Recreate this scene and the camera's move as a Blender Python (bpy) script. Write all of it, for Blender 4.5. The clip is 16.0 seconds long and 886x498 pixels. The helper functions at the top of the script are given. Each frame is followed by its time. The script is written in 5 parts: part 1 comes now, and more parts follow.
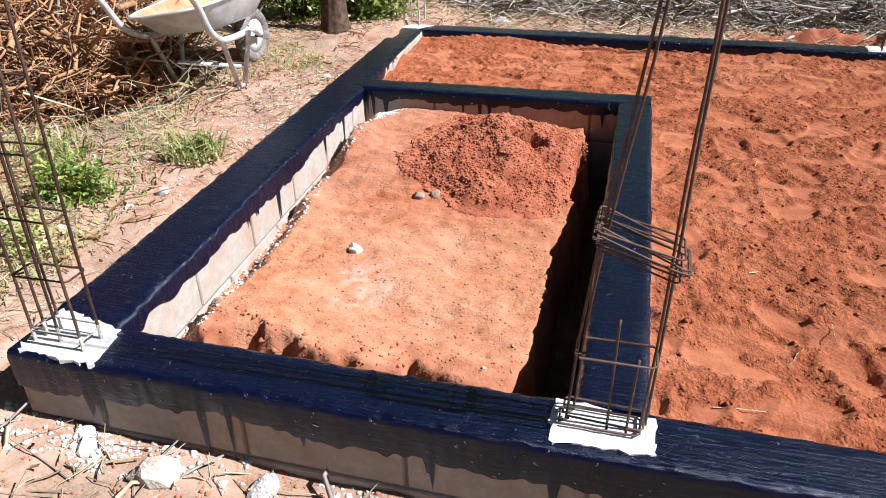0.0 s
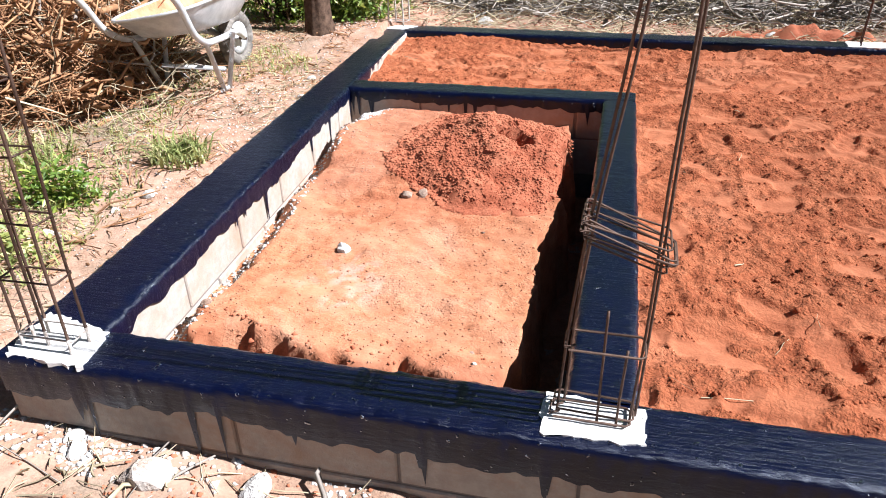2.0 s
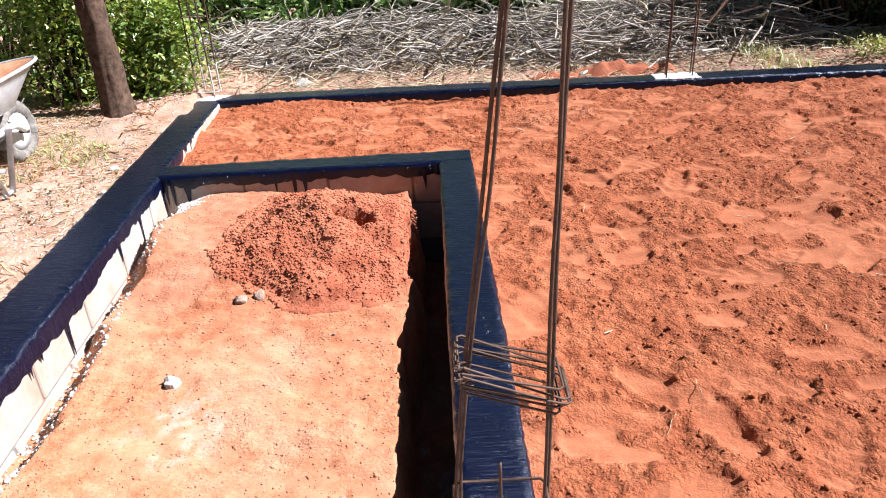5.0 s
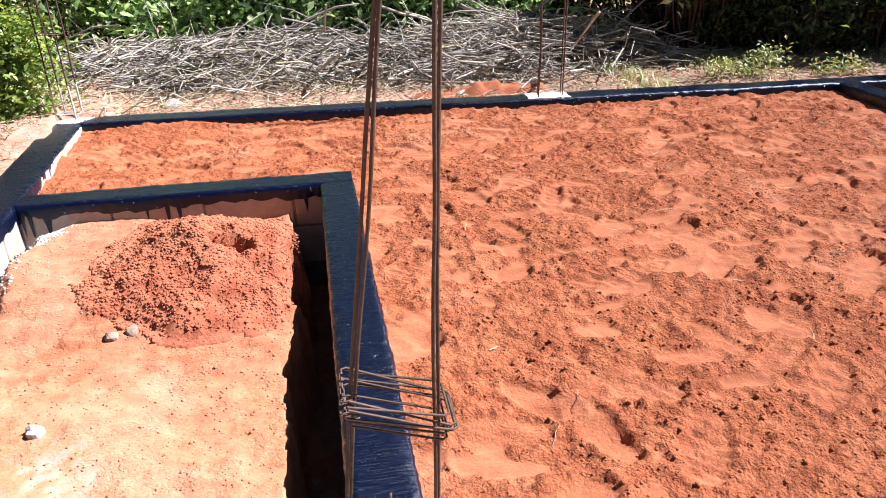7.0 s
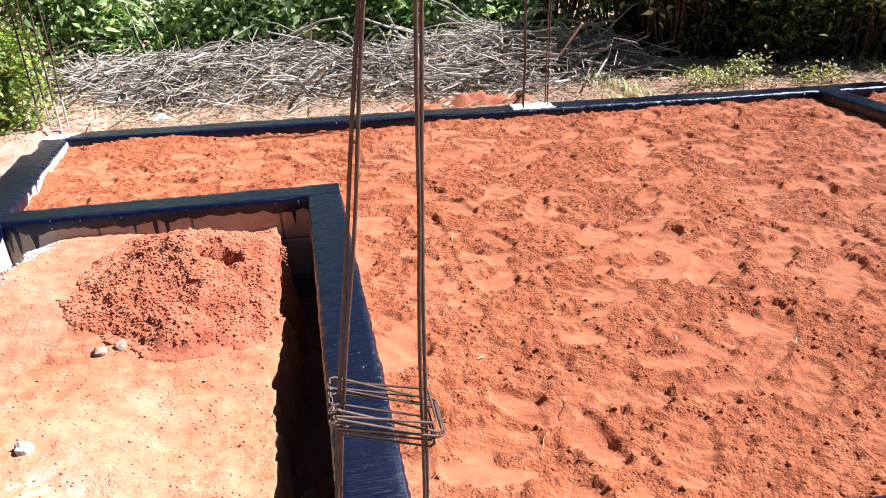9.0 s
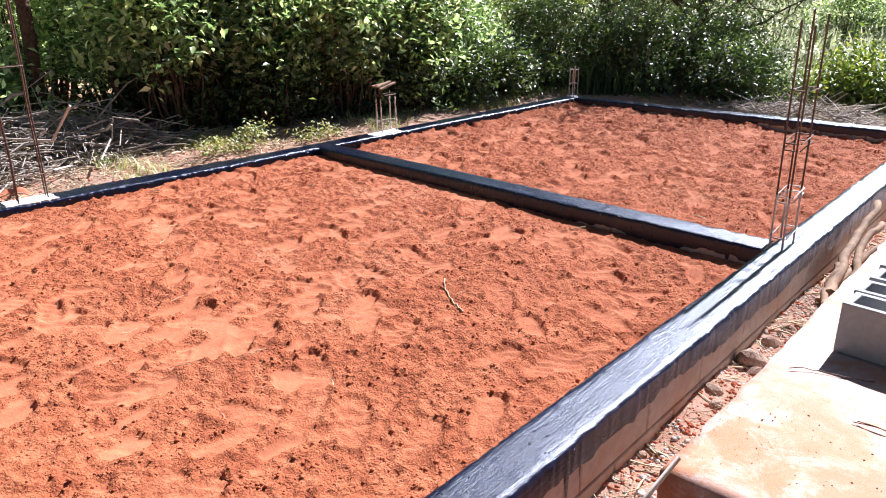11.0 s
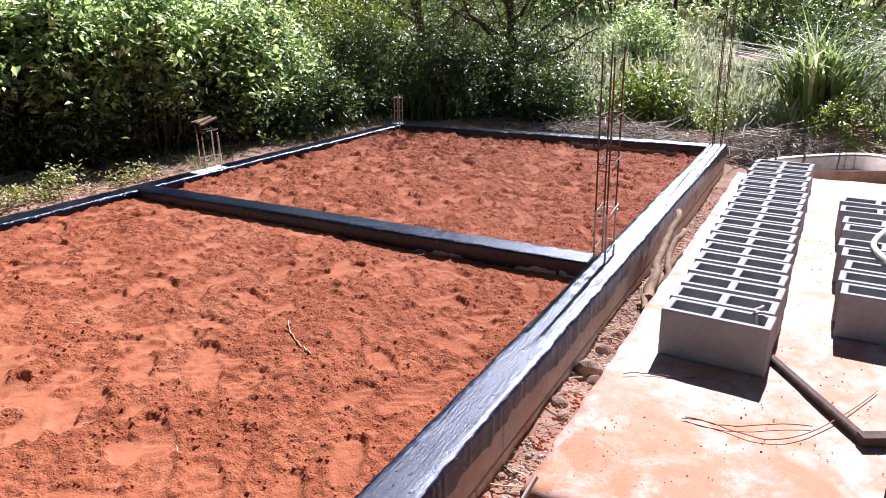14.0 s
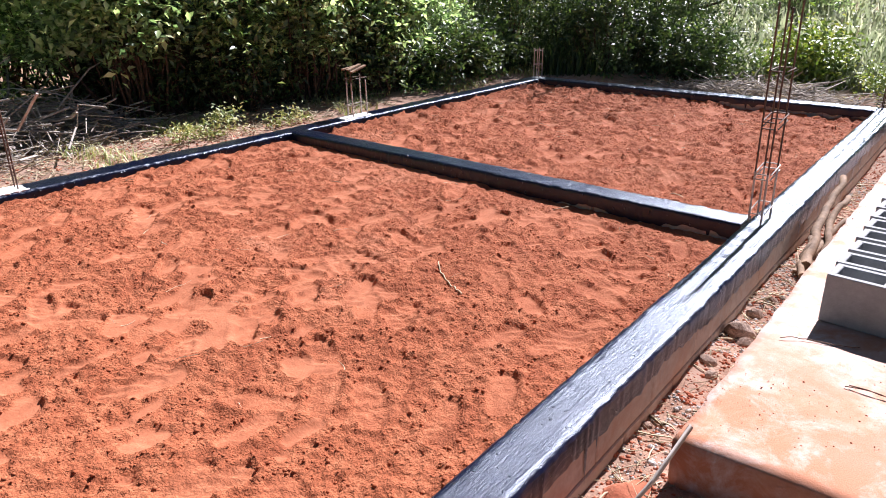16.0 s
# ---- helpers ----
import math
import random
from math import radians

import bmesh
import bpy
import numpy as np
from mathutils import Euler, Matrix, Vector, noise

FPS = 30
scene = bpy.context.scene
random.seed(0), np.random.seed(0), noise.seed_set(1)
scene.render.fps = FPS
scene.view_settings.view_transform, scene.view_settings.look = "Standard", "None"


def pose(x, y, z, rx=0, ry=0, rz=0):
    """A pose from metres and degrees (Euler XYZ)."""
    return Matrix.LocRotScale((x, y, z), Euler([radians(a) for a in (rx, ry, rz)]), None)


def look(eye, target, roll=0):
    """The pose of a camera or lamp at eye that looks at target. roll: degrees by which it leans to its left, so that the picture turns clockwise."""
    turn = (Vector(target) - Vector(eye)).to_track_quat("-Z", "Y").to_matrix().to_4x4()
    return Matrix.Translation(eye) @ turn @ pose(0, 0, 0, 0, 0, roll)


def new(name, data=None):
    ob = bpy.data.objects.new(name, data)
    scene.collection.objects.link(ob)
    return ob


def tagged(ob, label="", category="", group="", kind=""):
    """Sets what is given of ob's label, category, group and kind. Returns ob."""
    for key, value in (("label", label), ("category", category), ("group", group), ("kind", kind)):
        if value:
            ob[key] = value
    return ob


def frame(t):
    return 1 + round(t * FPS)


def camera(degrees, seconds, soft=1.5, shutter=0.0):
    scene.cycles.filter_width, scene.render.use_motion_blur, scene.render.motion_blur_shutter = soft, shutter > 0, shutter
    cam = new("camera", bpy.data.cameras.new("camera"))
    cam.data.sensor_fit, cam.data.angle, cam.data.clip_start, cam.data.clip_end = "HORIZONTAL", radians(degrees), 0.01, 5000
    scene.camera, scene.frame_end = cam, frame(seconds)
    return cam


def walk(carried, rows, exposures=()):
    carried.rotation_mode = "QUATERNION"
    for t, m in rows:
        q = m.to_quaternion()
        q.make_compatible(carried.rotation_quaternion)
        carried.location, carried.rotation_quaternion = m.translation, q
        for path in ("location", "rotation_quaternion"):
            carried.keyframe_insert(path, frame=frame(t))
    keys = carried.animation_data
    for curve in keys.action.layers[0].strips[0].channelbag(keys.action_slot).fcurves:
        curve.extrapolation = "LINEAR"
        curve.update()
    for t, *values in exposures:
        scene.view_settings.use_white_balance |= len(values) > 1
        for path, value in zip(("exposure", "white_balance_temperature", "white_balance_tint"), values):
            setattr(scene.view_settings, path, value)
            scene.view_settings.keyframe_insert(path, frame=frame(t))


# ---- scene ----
cam = camera(63.9, 16.0, soft=1.0)
PATH = [
    (0, (1.929, -1.112, 1.468), (1.454, 0.57, 0.496), -1.0),
    (0.5, (1.948, -1.113, 1.468), (1.582, 0.604, 0.51), -0.9),
    (1, (1.946, -1.121, 1.464), (1.625, 0.597, 0.49), -1.2),
    (1.5, (1.933, -1.13, 1.474), (1.49, 0.602, 0.578), -1.3),
    (2, (1.93, -1.125, 1.46), (1.488, 0.568, 0.492), -1.4),
    (2.5, (1.933, -1.093, 1.477), (1.541, 0.631, 0.543), -1.4),
    (3, (1.956, -0.961, 1.473), (1.586, 0.779, 0.56), -1.4),
    (3.5, (1.976, -0.856, 1.493), (1.651, 0.88, 0.553), -2.5),
    (4, (1.958, -0.834, 1.5), (1.72, 0.929, 0.586), -2.7),
    (4.5, (1.914, -0.814, 1.506), (1.749, 0.964, 0.606), -4.9),
    (5, (1.89, -0.82, 1.508), (1.865, 0.972, 0.62), -3.4),
    (5.2, (1.891, -0.818, 1.505), (1.912, 0.968, 0.605), -3.8),
    (7.3, (1.901, -0.814, 1.531), (2.204, 0.968, 0.674), -1.0),
    (7.5, (1.887, -0.817, 1.533), (2.104, 0.972, 0.665), -1.0),
    (8, (1.874, -0.823, 1.55), (1.982, 0.974, 0.679), -1.6),
    (8.5, (1.89, -0.828, 1.535), (2.038, 0.97, 0.671), -1.5),
    (9, (1.903, -0.836, 1.537), (2.231, 0.952, 0.704), -1.6),
    (9.5, (1.921, -0.842, 1.542), (2.619, 0.852, 0.739), -1.3),
    (10, (1.944, -0.865, 1.523), (2.997, 0.651, 0.753), -1.1),
    (10.2, (1.965, -0.869, 1.526), (3.11, 0.589, 0.777), -0.7),
    (12.3, (2.113, -0.849, 1.609), (3.644, 0.245, 0.93), -3.2),
    (12.5, (2.091, -0.828, 1.604), (3.636, 0.246, 0.927), -3.3),
    (13, (2.05, -0.82, 1.605), (3.628, 0.224, 0.957), -2.5),
    (13.5, (2.045, -0.821, 1.602), (3.631, 0.201, 0.94), -2.0),
    (14, (2.053, -0.833, 1.602), (3.715, 0.082, 0.97), -0.9),
    (14.5, (2.057, -0.828, 1.603), (3.73, 0.064, 0.965), -0.4),
    (15, (2.028, -0.808, 1.602), (3.625, 0.209, 0.955), -0.9),
    (15.5, (1.965, -0.773, 1.598), (3.48, 0.343, 0.92), -0.3),
    (16, (1.909, -0.751, 1.581), (3.357, 0.415, 0.842), -0.8),
]
EXPOSURES = [(t, stops, 6050, tint) for t, stops, tint in ((0.0, 1.06, 10), (1.5, 1.26, 10), (4.0, 1.40, 12), (8.0, 1.66, 12), (9.0, 1.70, 14), (10.0, 1.92, 16), (12.5, 1.70, 20), (14.2, 1.54, 22), (16.0, 1.65, 18))]
walk(cam, [(t, look(eye, target, roll)) for t, eye, target, roll in PATH],
     exposures=EXPOSURES)

# ---------------------------------------------------------------- light
SUN_DIR = Vector((0.705, 0.015, 0.70)).normalized()      # from the place towards the sun
world = bpy.data.worlds.new("world")
scene.world = world
world.use_nodes = True
wn = world.node_tree
sky = wn.nodes.new("ShaderNodeTexSky")
sky.sky_type = "NISHITA"
sky.sun_disc = False
sky.sun_elevation = math.asin(SUN_DIR.z)
sky.sun_rotation = math.atan2(SUN_DIR.x, SUN_DIR.y)
sky.air_density, sky.dust_density, sky.ozone_density = 1.0, 0.6, 1.5
wn.nodes["Background"].inputs["Strength"].default_value = 0.016
wn.links.new(sky.outputs[0], wn.nodes["Background"].inputs["Color"])
sun_data = bpy.data.lights.new("sun", "SUN")
sun_data.energy, sun_data.angle, sun_data.color = 5.0, radians(0.55), (1.0, 0.965, 0.945)
sun = new("sun", sun_data)
sun.matrix_world = look(SUN_DIR * 60, (0, 0, 0))

# ---------------------------------------------------------------- small helpers
rng = np.random.default_rng(7)
LATTICE = np.random.default_rng(3).random((256, 256))


def vnoise(x, y, size, seed=0):
    """Smooth value noise in -1..1 with cells of that size in metres."""
    u, v = np.asarray(x, float) / size + seed * 17.3, np.asarray(y, float) / size + seed * 9.7
    i, j = np.floor(u).astype(int), np.floor(v).astype(int)
    a, b = u - i, v - j
    a, b = a * a * (3 - 2 * a), b * b * (3 - 2 * b)
    g = lambda p, q: LATTICE[p % 256, q % 256]
    low = g(i, j) * (1 - a) + g(i + 1, j) * a
    high = g(i, j + 1) * (1 - a) + g(i + 1, j + 1) * a
    return (low * (1 - b) + high * b) * 2 - 1


def sstep(a, b, x):
    t = np.clip((np.asarray(x, float) - a) / (b - a), 0, 1)
    return t * t * (3 - 2 * t)


def thing(name, label, category="", group="", kind="", at=(0, 0, 0)):
    ob = new(name)
    ob.location = at
    ob.empty_display_size = 0.1
    return tagged(ob, label, category, group, kind)


def hang(ob, parent):
    """Make ob a part of parent, leaving it where it is."""
    ob.parent = parent
    ob.matrix_parent_inverse = parent.matrix_basis.inverted()
    return ob


def part(name, bm, material, parent, label="", smooth=False):
    """One mesh object under a thing or a part, from a bmesh in world metres."""
    me = bpy.data.meshes.new(name)
    bm.to_mesh(me)
    bm.free()
    me.materials.append(material)
    if smooth:
        me.shade_smooth()
    ob = new(name, me)
    if parent is not None:
        bpy.context.view_layer.update()
        ob.parent = parent
        ob.matrix_parent_inverse = parent.matrix_world.inverted()
    return tagged(ob, label)


def raw_mesh(name, verts, faces, material, smooth=False):
    """A mesh from arrays: verts N x 3 and faces M x 3 or M x 4."""
    verts, faces = np.asarray(verts, np.float32), np.asarray(faces, np.int32)
    me = bpy.data.meshes.new(name)
    me.vertices.add(len(verts))
    me.vertices.foreach_set("co", verts.ravel())
    k = faces.shape[1]
    me.loops.add(faces.size)
    me.loops.foreach_set("vertex_index", faces.ravel())
    me.polygons.add(len(faces))
    me.polygons.foreach_set("loop_start", np.arange(0, faces.size, k, dtype=np.int32))
    me.update(calc_edges=True)
    me.materials.append(material)
    if smooth:
        me.shade_smooth()
    return me


def mark(ob, name, values):
    """A number for each vertex, for a material to read."""
    ob.data.attributes.new(name, "FLOAT", "POINT").data.foreach_set("value", np.asarray(values, np.float32).ravel())
    return ob


def raw_part(name, verts, faces, material, parent=None, label="", smooth=False, kind=""):
    ob = new(name, raw_mesh(name, verts, faces, material, smooth))
    if parent is not None:
        bpy.context.view_layer.update()
        ob.parent = parent
        ob.matrix_parent_inverse = parent.matrix_world.inverted()
    return tagged(ob, label, kind=kind)


def grid_mesh(xs, ys, height):
    """Verts and quads of a height field over the axes xs, ys."""
    X, Y = np.meshgrid(xs, ys, indexing="ij")
    Z = height(X, Y)
    n, m = X.shape
    idx = np.arange(n * m).reshape(n, m)
    f = np.stack([idx[:-1, :-1], idx[1:, :-1], idx[1:, 1:], idx[:-1, 1:]], -1).reshape(-1, 4)
    return np.stack([X, Y, Z], -1).reshape(-1, 3), f


def tube_arrays(lines, sides=6):
    """Tubes along polylines: lines is a list of (points K x 3, radii K)."""
    V, F, base = [], [], 0
    ang = np.arange(sides) * 2 * np.pi / sides
    for pts, rad in lines:
        pts = np.asarray(pts, float)
        rad = np.broadcast_to(np.asarray(rad, float), (len(pts),))
        d = np.gradient(pts, axis=0)
        d /= np.linalg.norm(d, axis=1)[:, None] + 1e-9
        ref = np.where(np.abs(d[:, 2:3]) > 0.9, np.array([[1.0, 0, 0]]), np.array([[0, 0, 1.0]]))
        a = np.cross(d, ref)
        a /= np.linalg.norm(a, axis=1)[:, None] + 1e-9
        b = np.cross(d, a)
        ring = pts[:, None] + rad[:, None, None] * (np.cos(ang)[None, :, None] * a[:, None] + np.sin(ang)[None, :, None] * b[:, None])
        V.append(ring.reshape(-1, 3))
        k = len(pts)
        i = np.arange(k - 1)[:, None] * sides + np.arange(sides)[None]
        j = np.arange(k - 1)[:, None] * sides + (np.arange(sides)[None] + 1) % sides
        F.append((np.stack([i, j, j + sides, i + sides], -1).reshape(-1, 4) + base))
        for end in (0, k - 1):
            e = base + end * sides
            for s in range(1, sides - 2, 2):
                F.append(np.array([[e, e + s, e + s + 1, e + (s + 2) % sides]]))
        base += k * sides
    return np.concatenate(V), np.concatenate(F)


def tube_part(name, lines, material, parent=None, label="", sides=6, smooth=True, kind=""):
    v, f = tube_arrays(lines, sides)
    return raw_part(name, v, f, material, parent, label, smooth, kind)


def wiggle(p0, p1, n, amount, r):
    """A bent line from p0 to p1."""
    t = np.linspace(0, 1, n)[:, None]
    pts = np.asarray(p0, float) * (1 - t) + np.asarray(p1, float) * t
    bend = r.normal(0, amount, (n, 3)).cumsum(0)
    bend -= bend[:1] * (1 - t) + bend[-1:] * t
    return pts + bend


def leaf_arrays(centres, size, r, up=0.3, slim=0.45):
    """Small folded leaves, one at each centre, with a random turn."""
    n = len(centres)
    size = np.broadcast_to(np.asarray(size, float), (n,)) * r.uniform(0.6, 1.35, n)
    d = r.normal(0, 1, (n, 3))
    d[:, 2] = d[:, 2] * 0.6 - 0.25
    d /= np.linalg.norm(d, axis=1)[:, None]
    nrm = r.normal(0, 1, (n, 3)) + np.array([0, 0, up * 4])
    side = np.cross(d, nrm)
    side /= np.linalg.norm(side, axis=1)[:, None] + 1e-9
    nn = np.cross(side, d)
    L, W = size[:, None], (size * slim)[:, None]
    a = centres - d * L * 0.5
    m1 = centres - d * L * 0.05 + side * W * 0.5 + nn * W * 0.18
    m2 = centres - d * L * 0.05 - side * W * 0.5 + nn * W * 0.18
    t = centres + d * L * 0.5 - nn * L * 0.12
    V = np.stack([a, m1, t, m2], 1).reshape(-1, 3)
    q = np.arange(n)[:, None] * 4
    F = np.concatenate([q + np.array([[0, 1, 2]]), q + np.array([[0, 2, 3]])])
    return V, F


def blade_arrays(feet, tall, r, lean=0.35, width=0.012):
    """Grass blades: a bent, tapering strip at each foot."""
    n = len(feet)
    tall = np.broadcast_to(np.asarray(tall, float), (n,)) * r.uniform(0.55, 1.25, n)
    az = r.uniform(0, 2 * np.pi, n)
    d = np.stack([np.cos(az), np.sin(az), 0 * az], 1)
    s = np.stack([-np.sin(az), np.cos(az), 0 * az], 1) * (width * r.uniform(0.6, 1.4, n))[:, None]
    l = (lean * r.uniform(0.2, 1.6, n) * tall)[:, None]
    up = np.array([[0, 0, 1.0]]) * tall[:, None]
    p1 = feet + up * 0.55 + d * l * 0.3
    p2 = feet + up * (1 - 0.35 * np.minimum(l / tall[:, None], 1)) + d * l
    V = np.stack([feet - s, feet + s, p1 - s * 0.8, p1 + s * 0.8, p2], 1).reshape(-1, 3)
    q = np.arange(n)[:, None] * 5
    F = np.concatenate([q + np.array([[0, 1, 3]]), q + np.array([[0, 3, 2]]), q + np.array([[2, 3, 4]])])
    return V, F


def box(bm, x0, x1, y0, y1, z0, z1):
    m = Matrix.Translation(((x0 + x1) / 2, (y0 + y1) / 2, (z0 + z1) / 2)) @ Matrix.Diagonal((x1 - x0, y1 - y0, z1 - z0, 1))
    bmesh.ops.create_cube(bm, size=1, matrix=m)
    return bm


# ---------------------------------------------------------------- materials
def material(name, rough=0.8, metal=0.0, spec=0.5):
    m = bpy.data.materials.new(name)
    m.use_nodes = True
    b = m.node_tree.nodes["Principled BSDF"]
    b.inputs["Roughness"].default_value = rough
    b.inputs["Metallic"].default_value = metal
    b.inputs["Specular IOR Level"].default_value = spec
    return m, m.node_tree, b


def node(nt, kind, **kw):
    n = nt.nodes.new("ShaderNode" + kind)
    for k, v in kw.items():
        n.inputs[k].default_value = v
    return n


def place_of(nt):
    return nt.nodes.new("ShaderNodeNewGeometry").outputs["Position"]


def noise_of(nt, where, scale, detail=5.0, rough=0.6, distort=0.0):
    n = node(nt, "TexNoise", Scale=scale, Detail=detail, Roughness=rough, Distortion=distort)
    nt.links.new(where, n.inputs["Vector"])
    return n.outputs["Fac"]


def ramp_of(nt, fac, stops):
    r = nt.nodes.new("ShaderNodeValToRGB")
    els = r.color_ramp.elements
    while len(els) < len(stops):
        els.new(0.5)
    for e, (p, c) in zip(els, stops):
        e.position = p
        e.color = (*c, 1) if len(c) == 3 else c
    nt.links.new(fac, r.inputs["Fac"])
    return r.outputs["Color"]


def mixed(nt, fac, a, b, mode="MIX"):
    m = nt.nodes.new("ShaderNodeMix")
    m.data_type, m.blend_type = "RGBA", mode
    for k, v in ((0, fac), (6, a), (7, b)):
        if isinstance(v, bpy.types.NodeSocket):
            nt.links.new(v, m.inputs[k])
        else:
            m.inputs[k].default_value = v if k == 0 else (*v, 1)
    return m.outputs[2]


def bumped(nt, b, fac, strength, distance):
    n = node(nt, "Bump", Strength=strength, Distance=distance)
    nt.links.new(fac, n.inputs["Height"])
    nt.links.new(n.outputs[0], b.inputs["Normal"])
    return n


def read_mark(nt, name):
    a = nt.nodes.new("ShaderNodeAttribute")
    a.attribute_name = name
    return a.outputs["Fac"]


def earth(name, dark, mid, light, pale, pale_at=0.66, grain=1.0, fleck=0.62, trodden=False, fresh=None):
    """Soil: two scales of colour, gritty relief. trodden: smooth pale patches where feet have pressed it; fresh: colour of newly spilt soil."""
    m, nt, b = material(name, 0.95, 0, 0.15)
    b.inputs["Diffuse Roughness"].default_value = 0.65
    p = place_of(nt)
    big = noise_of(nt, p, 1.6, 6, 0.62, 0.4)
    mid_n = noise_of(nt, p, 14, 6, 0.7)
    fine = noise_of(nt, p, 120, 4, 0.7)
    c = ramp_of(nt, mid_n, [(0.33, dark), (0.5, mid), (0.66, light)])
    c = mixed(nt, ramp_of(nt, big, [(pale_at - 0.12, (0, 0, 0)), (pale_at + 0.1, (0.8, 0.8, 0.8))]), c, pale)
    speck = ramp_of(nt, fine, [(0.36, (fleck,) * 3), (0.58, (1.1, 1.1, 1.1))])
    c = mixed(nt, 1.0, c, speck, "MULTIPLY")
    nt.links.new(c, b.inputs["Base Color"])
    vor = node(nt, "TexVoronoi", Scale=110.0)
    nt.links.new(p, vor.inputs["Vector"])
    h = nt.nodes.new("ShaderNodeMath")
    h.operation = "MULTIPLY_ADD"
    nt.links.new(vor.outputs["Distance"], h.inputs[0])
    h.inputs[1].default_value = -0.14
    nt.links.new(noise_of(nt, p, 58, 4, 0.62, 0.8), h.inputs[2])
    bump = bumped(nt, b, h.outputs[0], 1.0, 0.022 * grain)
    tread = noise_of(nt, p, 5.5, 4, 0.6, 0.5)
    nt.links.new(ramp_of(nt, tread, [(0.36, (0.12,) * 3), (0.60, (1.0,) * 3)]), bump.inputs["Strength"])
    c = mixed(nt, ramp_of(nt, tread, [(0.34, (0.55,) * 3), (0.52, (0.0,) * 3)]), c, light)
    if trodden:
        worn = read_mark(nt, "trodden")
        nt.links.new(ramp_of(nt, worn, [(0.15, (1.0,) * 3), (0.85, (0.30,) * 3)]), bump.inputs["Strength"])
        c = mixed(nt, ramp_of(nt, worn, [(0.2, (0.0,) * 3), (0.9, (0.5,) * 3)]), c, mixed(nt, mid_n, light, pale))
    if fresh:
        c = mixed(nt, read_mark(nt, "fresh"), c, mixed(nt, ramp_of(nt, mid_n, [(0.35, (0, 0, 0)), (0.65, (1, 1, 1))]), fresh[0], fresh[1]))
        c = mixed(nt, read_mark(nt, "lime"), c, (0.60, 0.54, 0.50))
    nt.links.new(c, b.inputs["Base Color"])
    return m


FILL_TONES = ((0.275, 0.076, 0.033), (0.360, 0.108, 0.047), (0.440, 0.152, 0.071), (0.530, 0.222, 0.122))
FILL = earth("red_fill_soil", *FILL_TONES, 0.66, 0.75, 0.72, trodden=True)
FILL_CRUMB = earth("red_fill_crumb", *FILL_TONES, 0.66, 0.05, 0.78)
PIT = earth("pale_pit_soil", (0.335, 0.124, 0.060), (0.425, 0.180, 0.093), (0.480, 0.235, 0.134), (0.530, 0.330, 0.230), 0.60, 0.42, 0.84, fresh=((0.30, 0.092, 0.045), (0.43, 0.160, 0.085)))
PIT_CRUMB = earth("pale_pit_crumb", (0.320, 0.122, 0.066), (0.405, 0.175, 0.101), (0.455, 0.228, 0.144), (0.510, 0.350, 0.275), 0.62, 0.05, 0.82)
GROUND = earth("dusty_ground", (0.277, 0.152, 0.099), (0.396, 0.238, 0.165), (0.449, 0.310, 0.238), (0.224, 0.172, 0.125), 0.62, 0.5, 0.75)
CLOD = earth("red_clod_soil", (0.288, 0.080, 0.040), (0.384, 0.120, 0.064), (0.440, 0.160, 0.088), (0.448, 0.184, 0.104), 0.6, 0.36, 0.8)
CLOD_CRUMB = earth("red_clod_crumb", (0.288, 0.080, 0.040), (0.384, 0.120, 0.064), (0.440, 0.160, 0.088), (0.448, 0.184, 0.104), 0.6, 0.05, 0.8)
RUBBLE = earth("pale_rubble_stone", (0.420, 0.370, 0.330), (0.540, 0.505, 0.470), (0.620, 0.600, 0.575), (0.434, 0.280, 0.189))


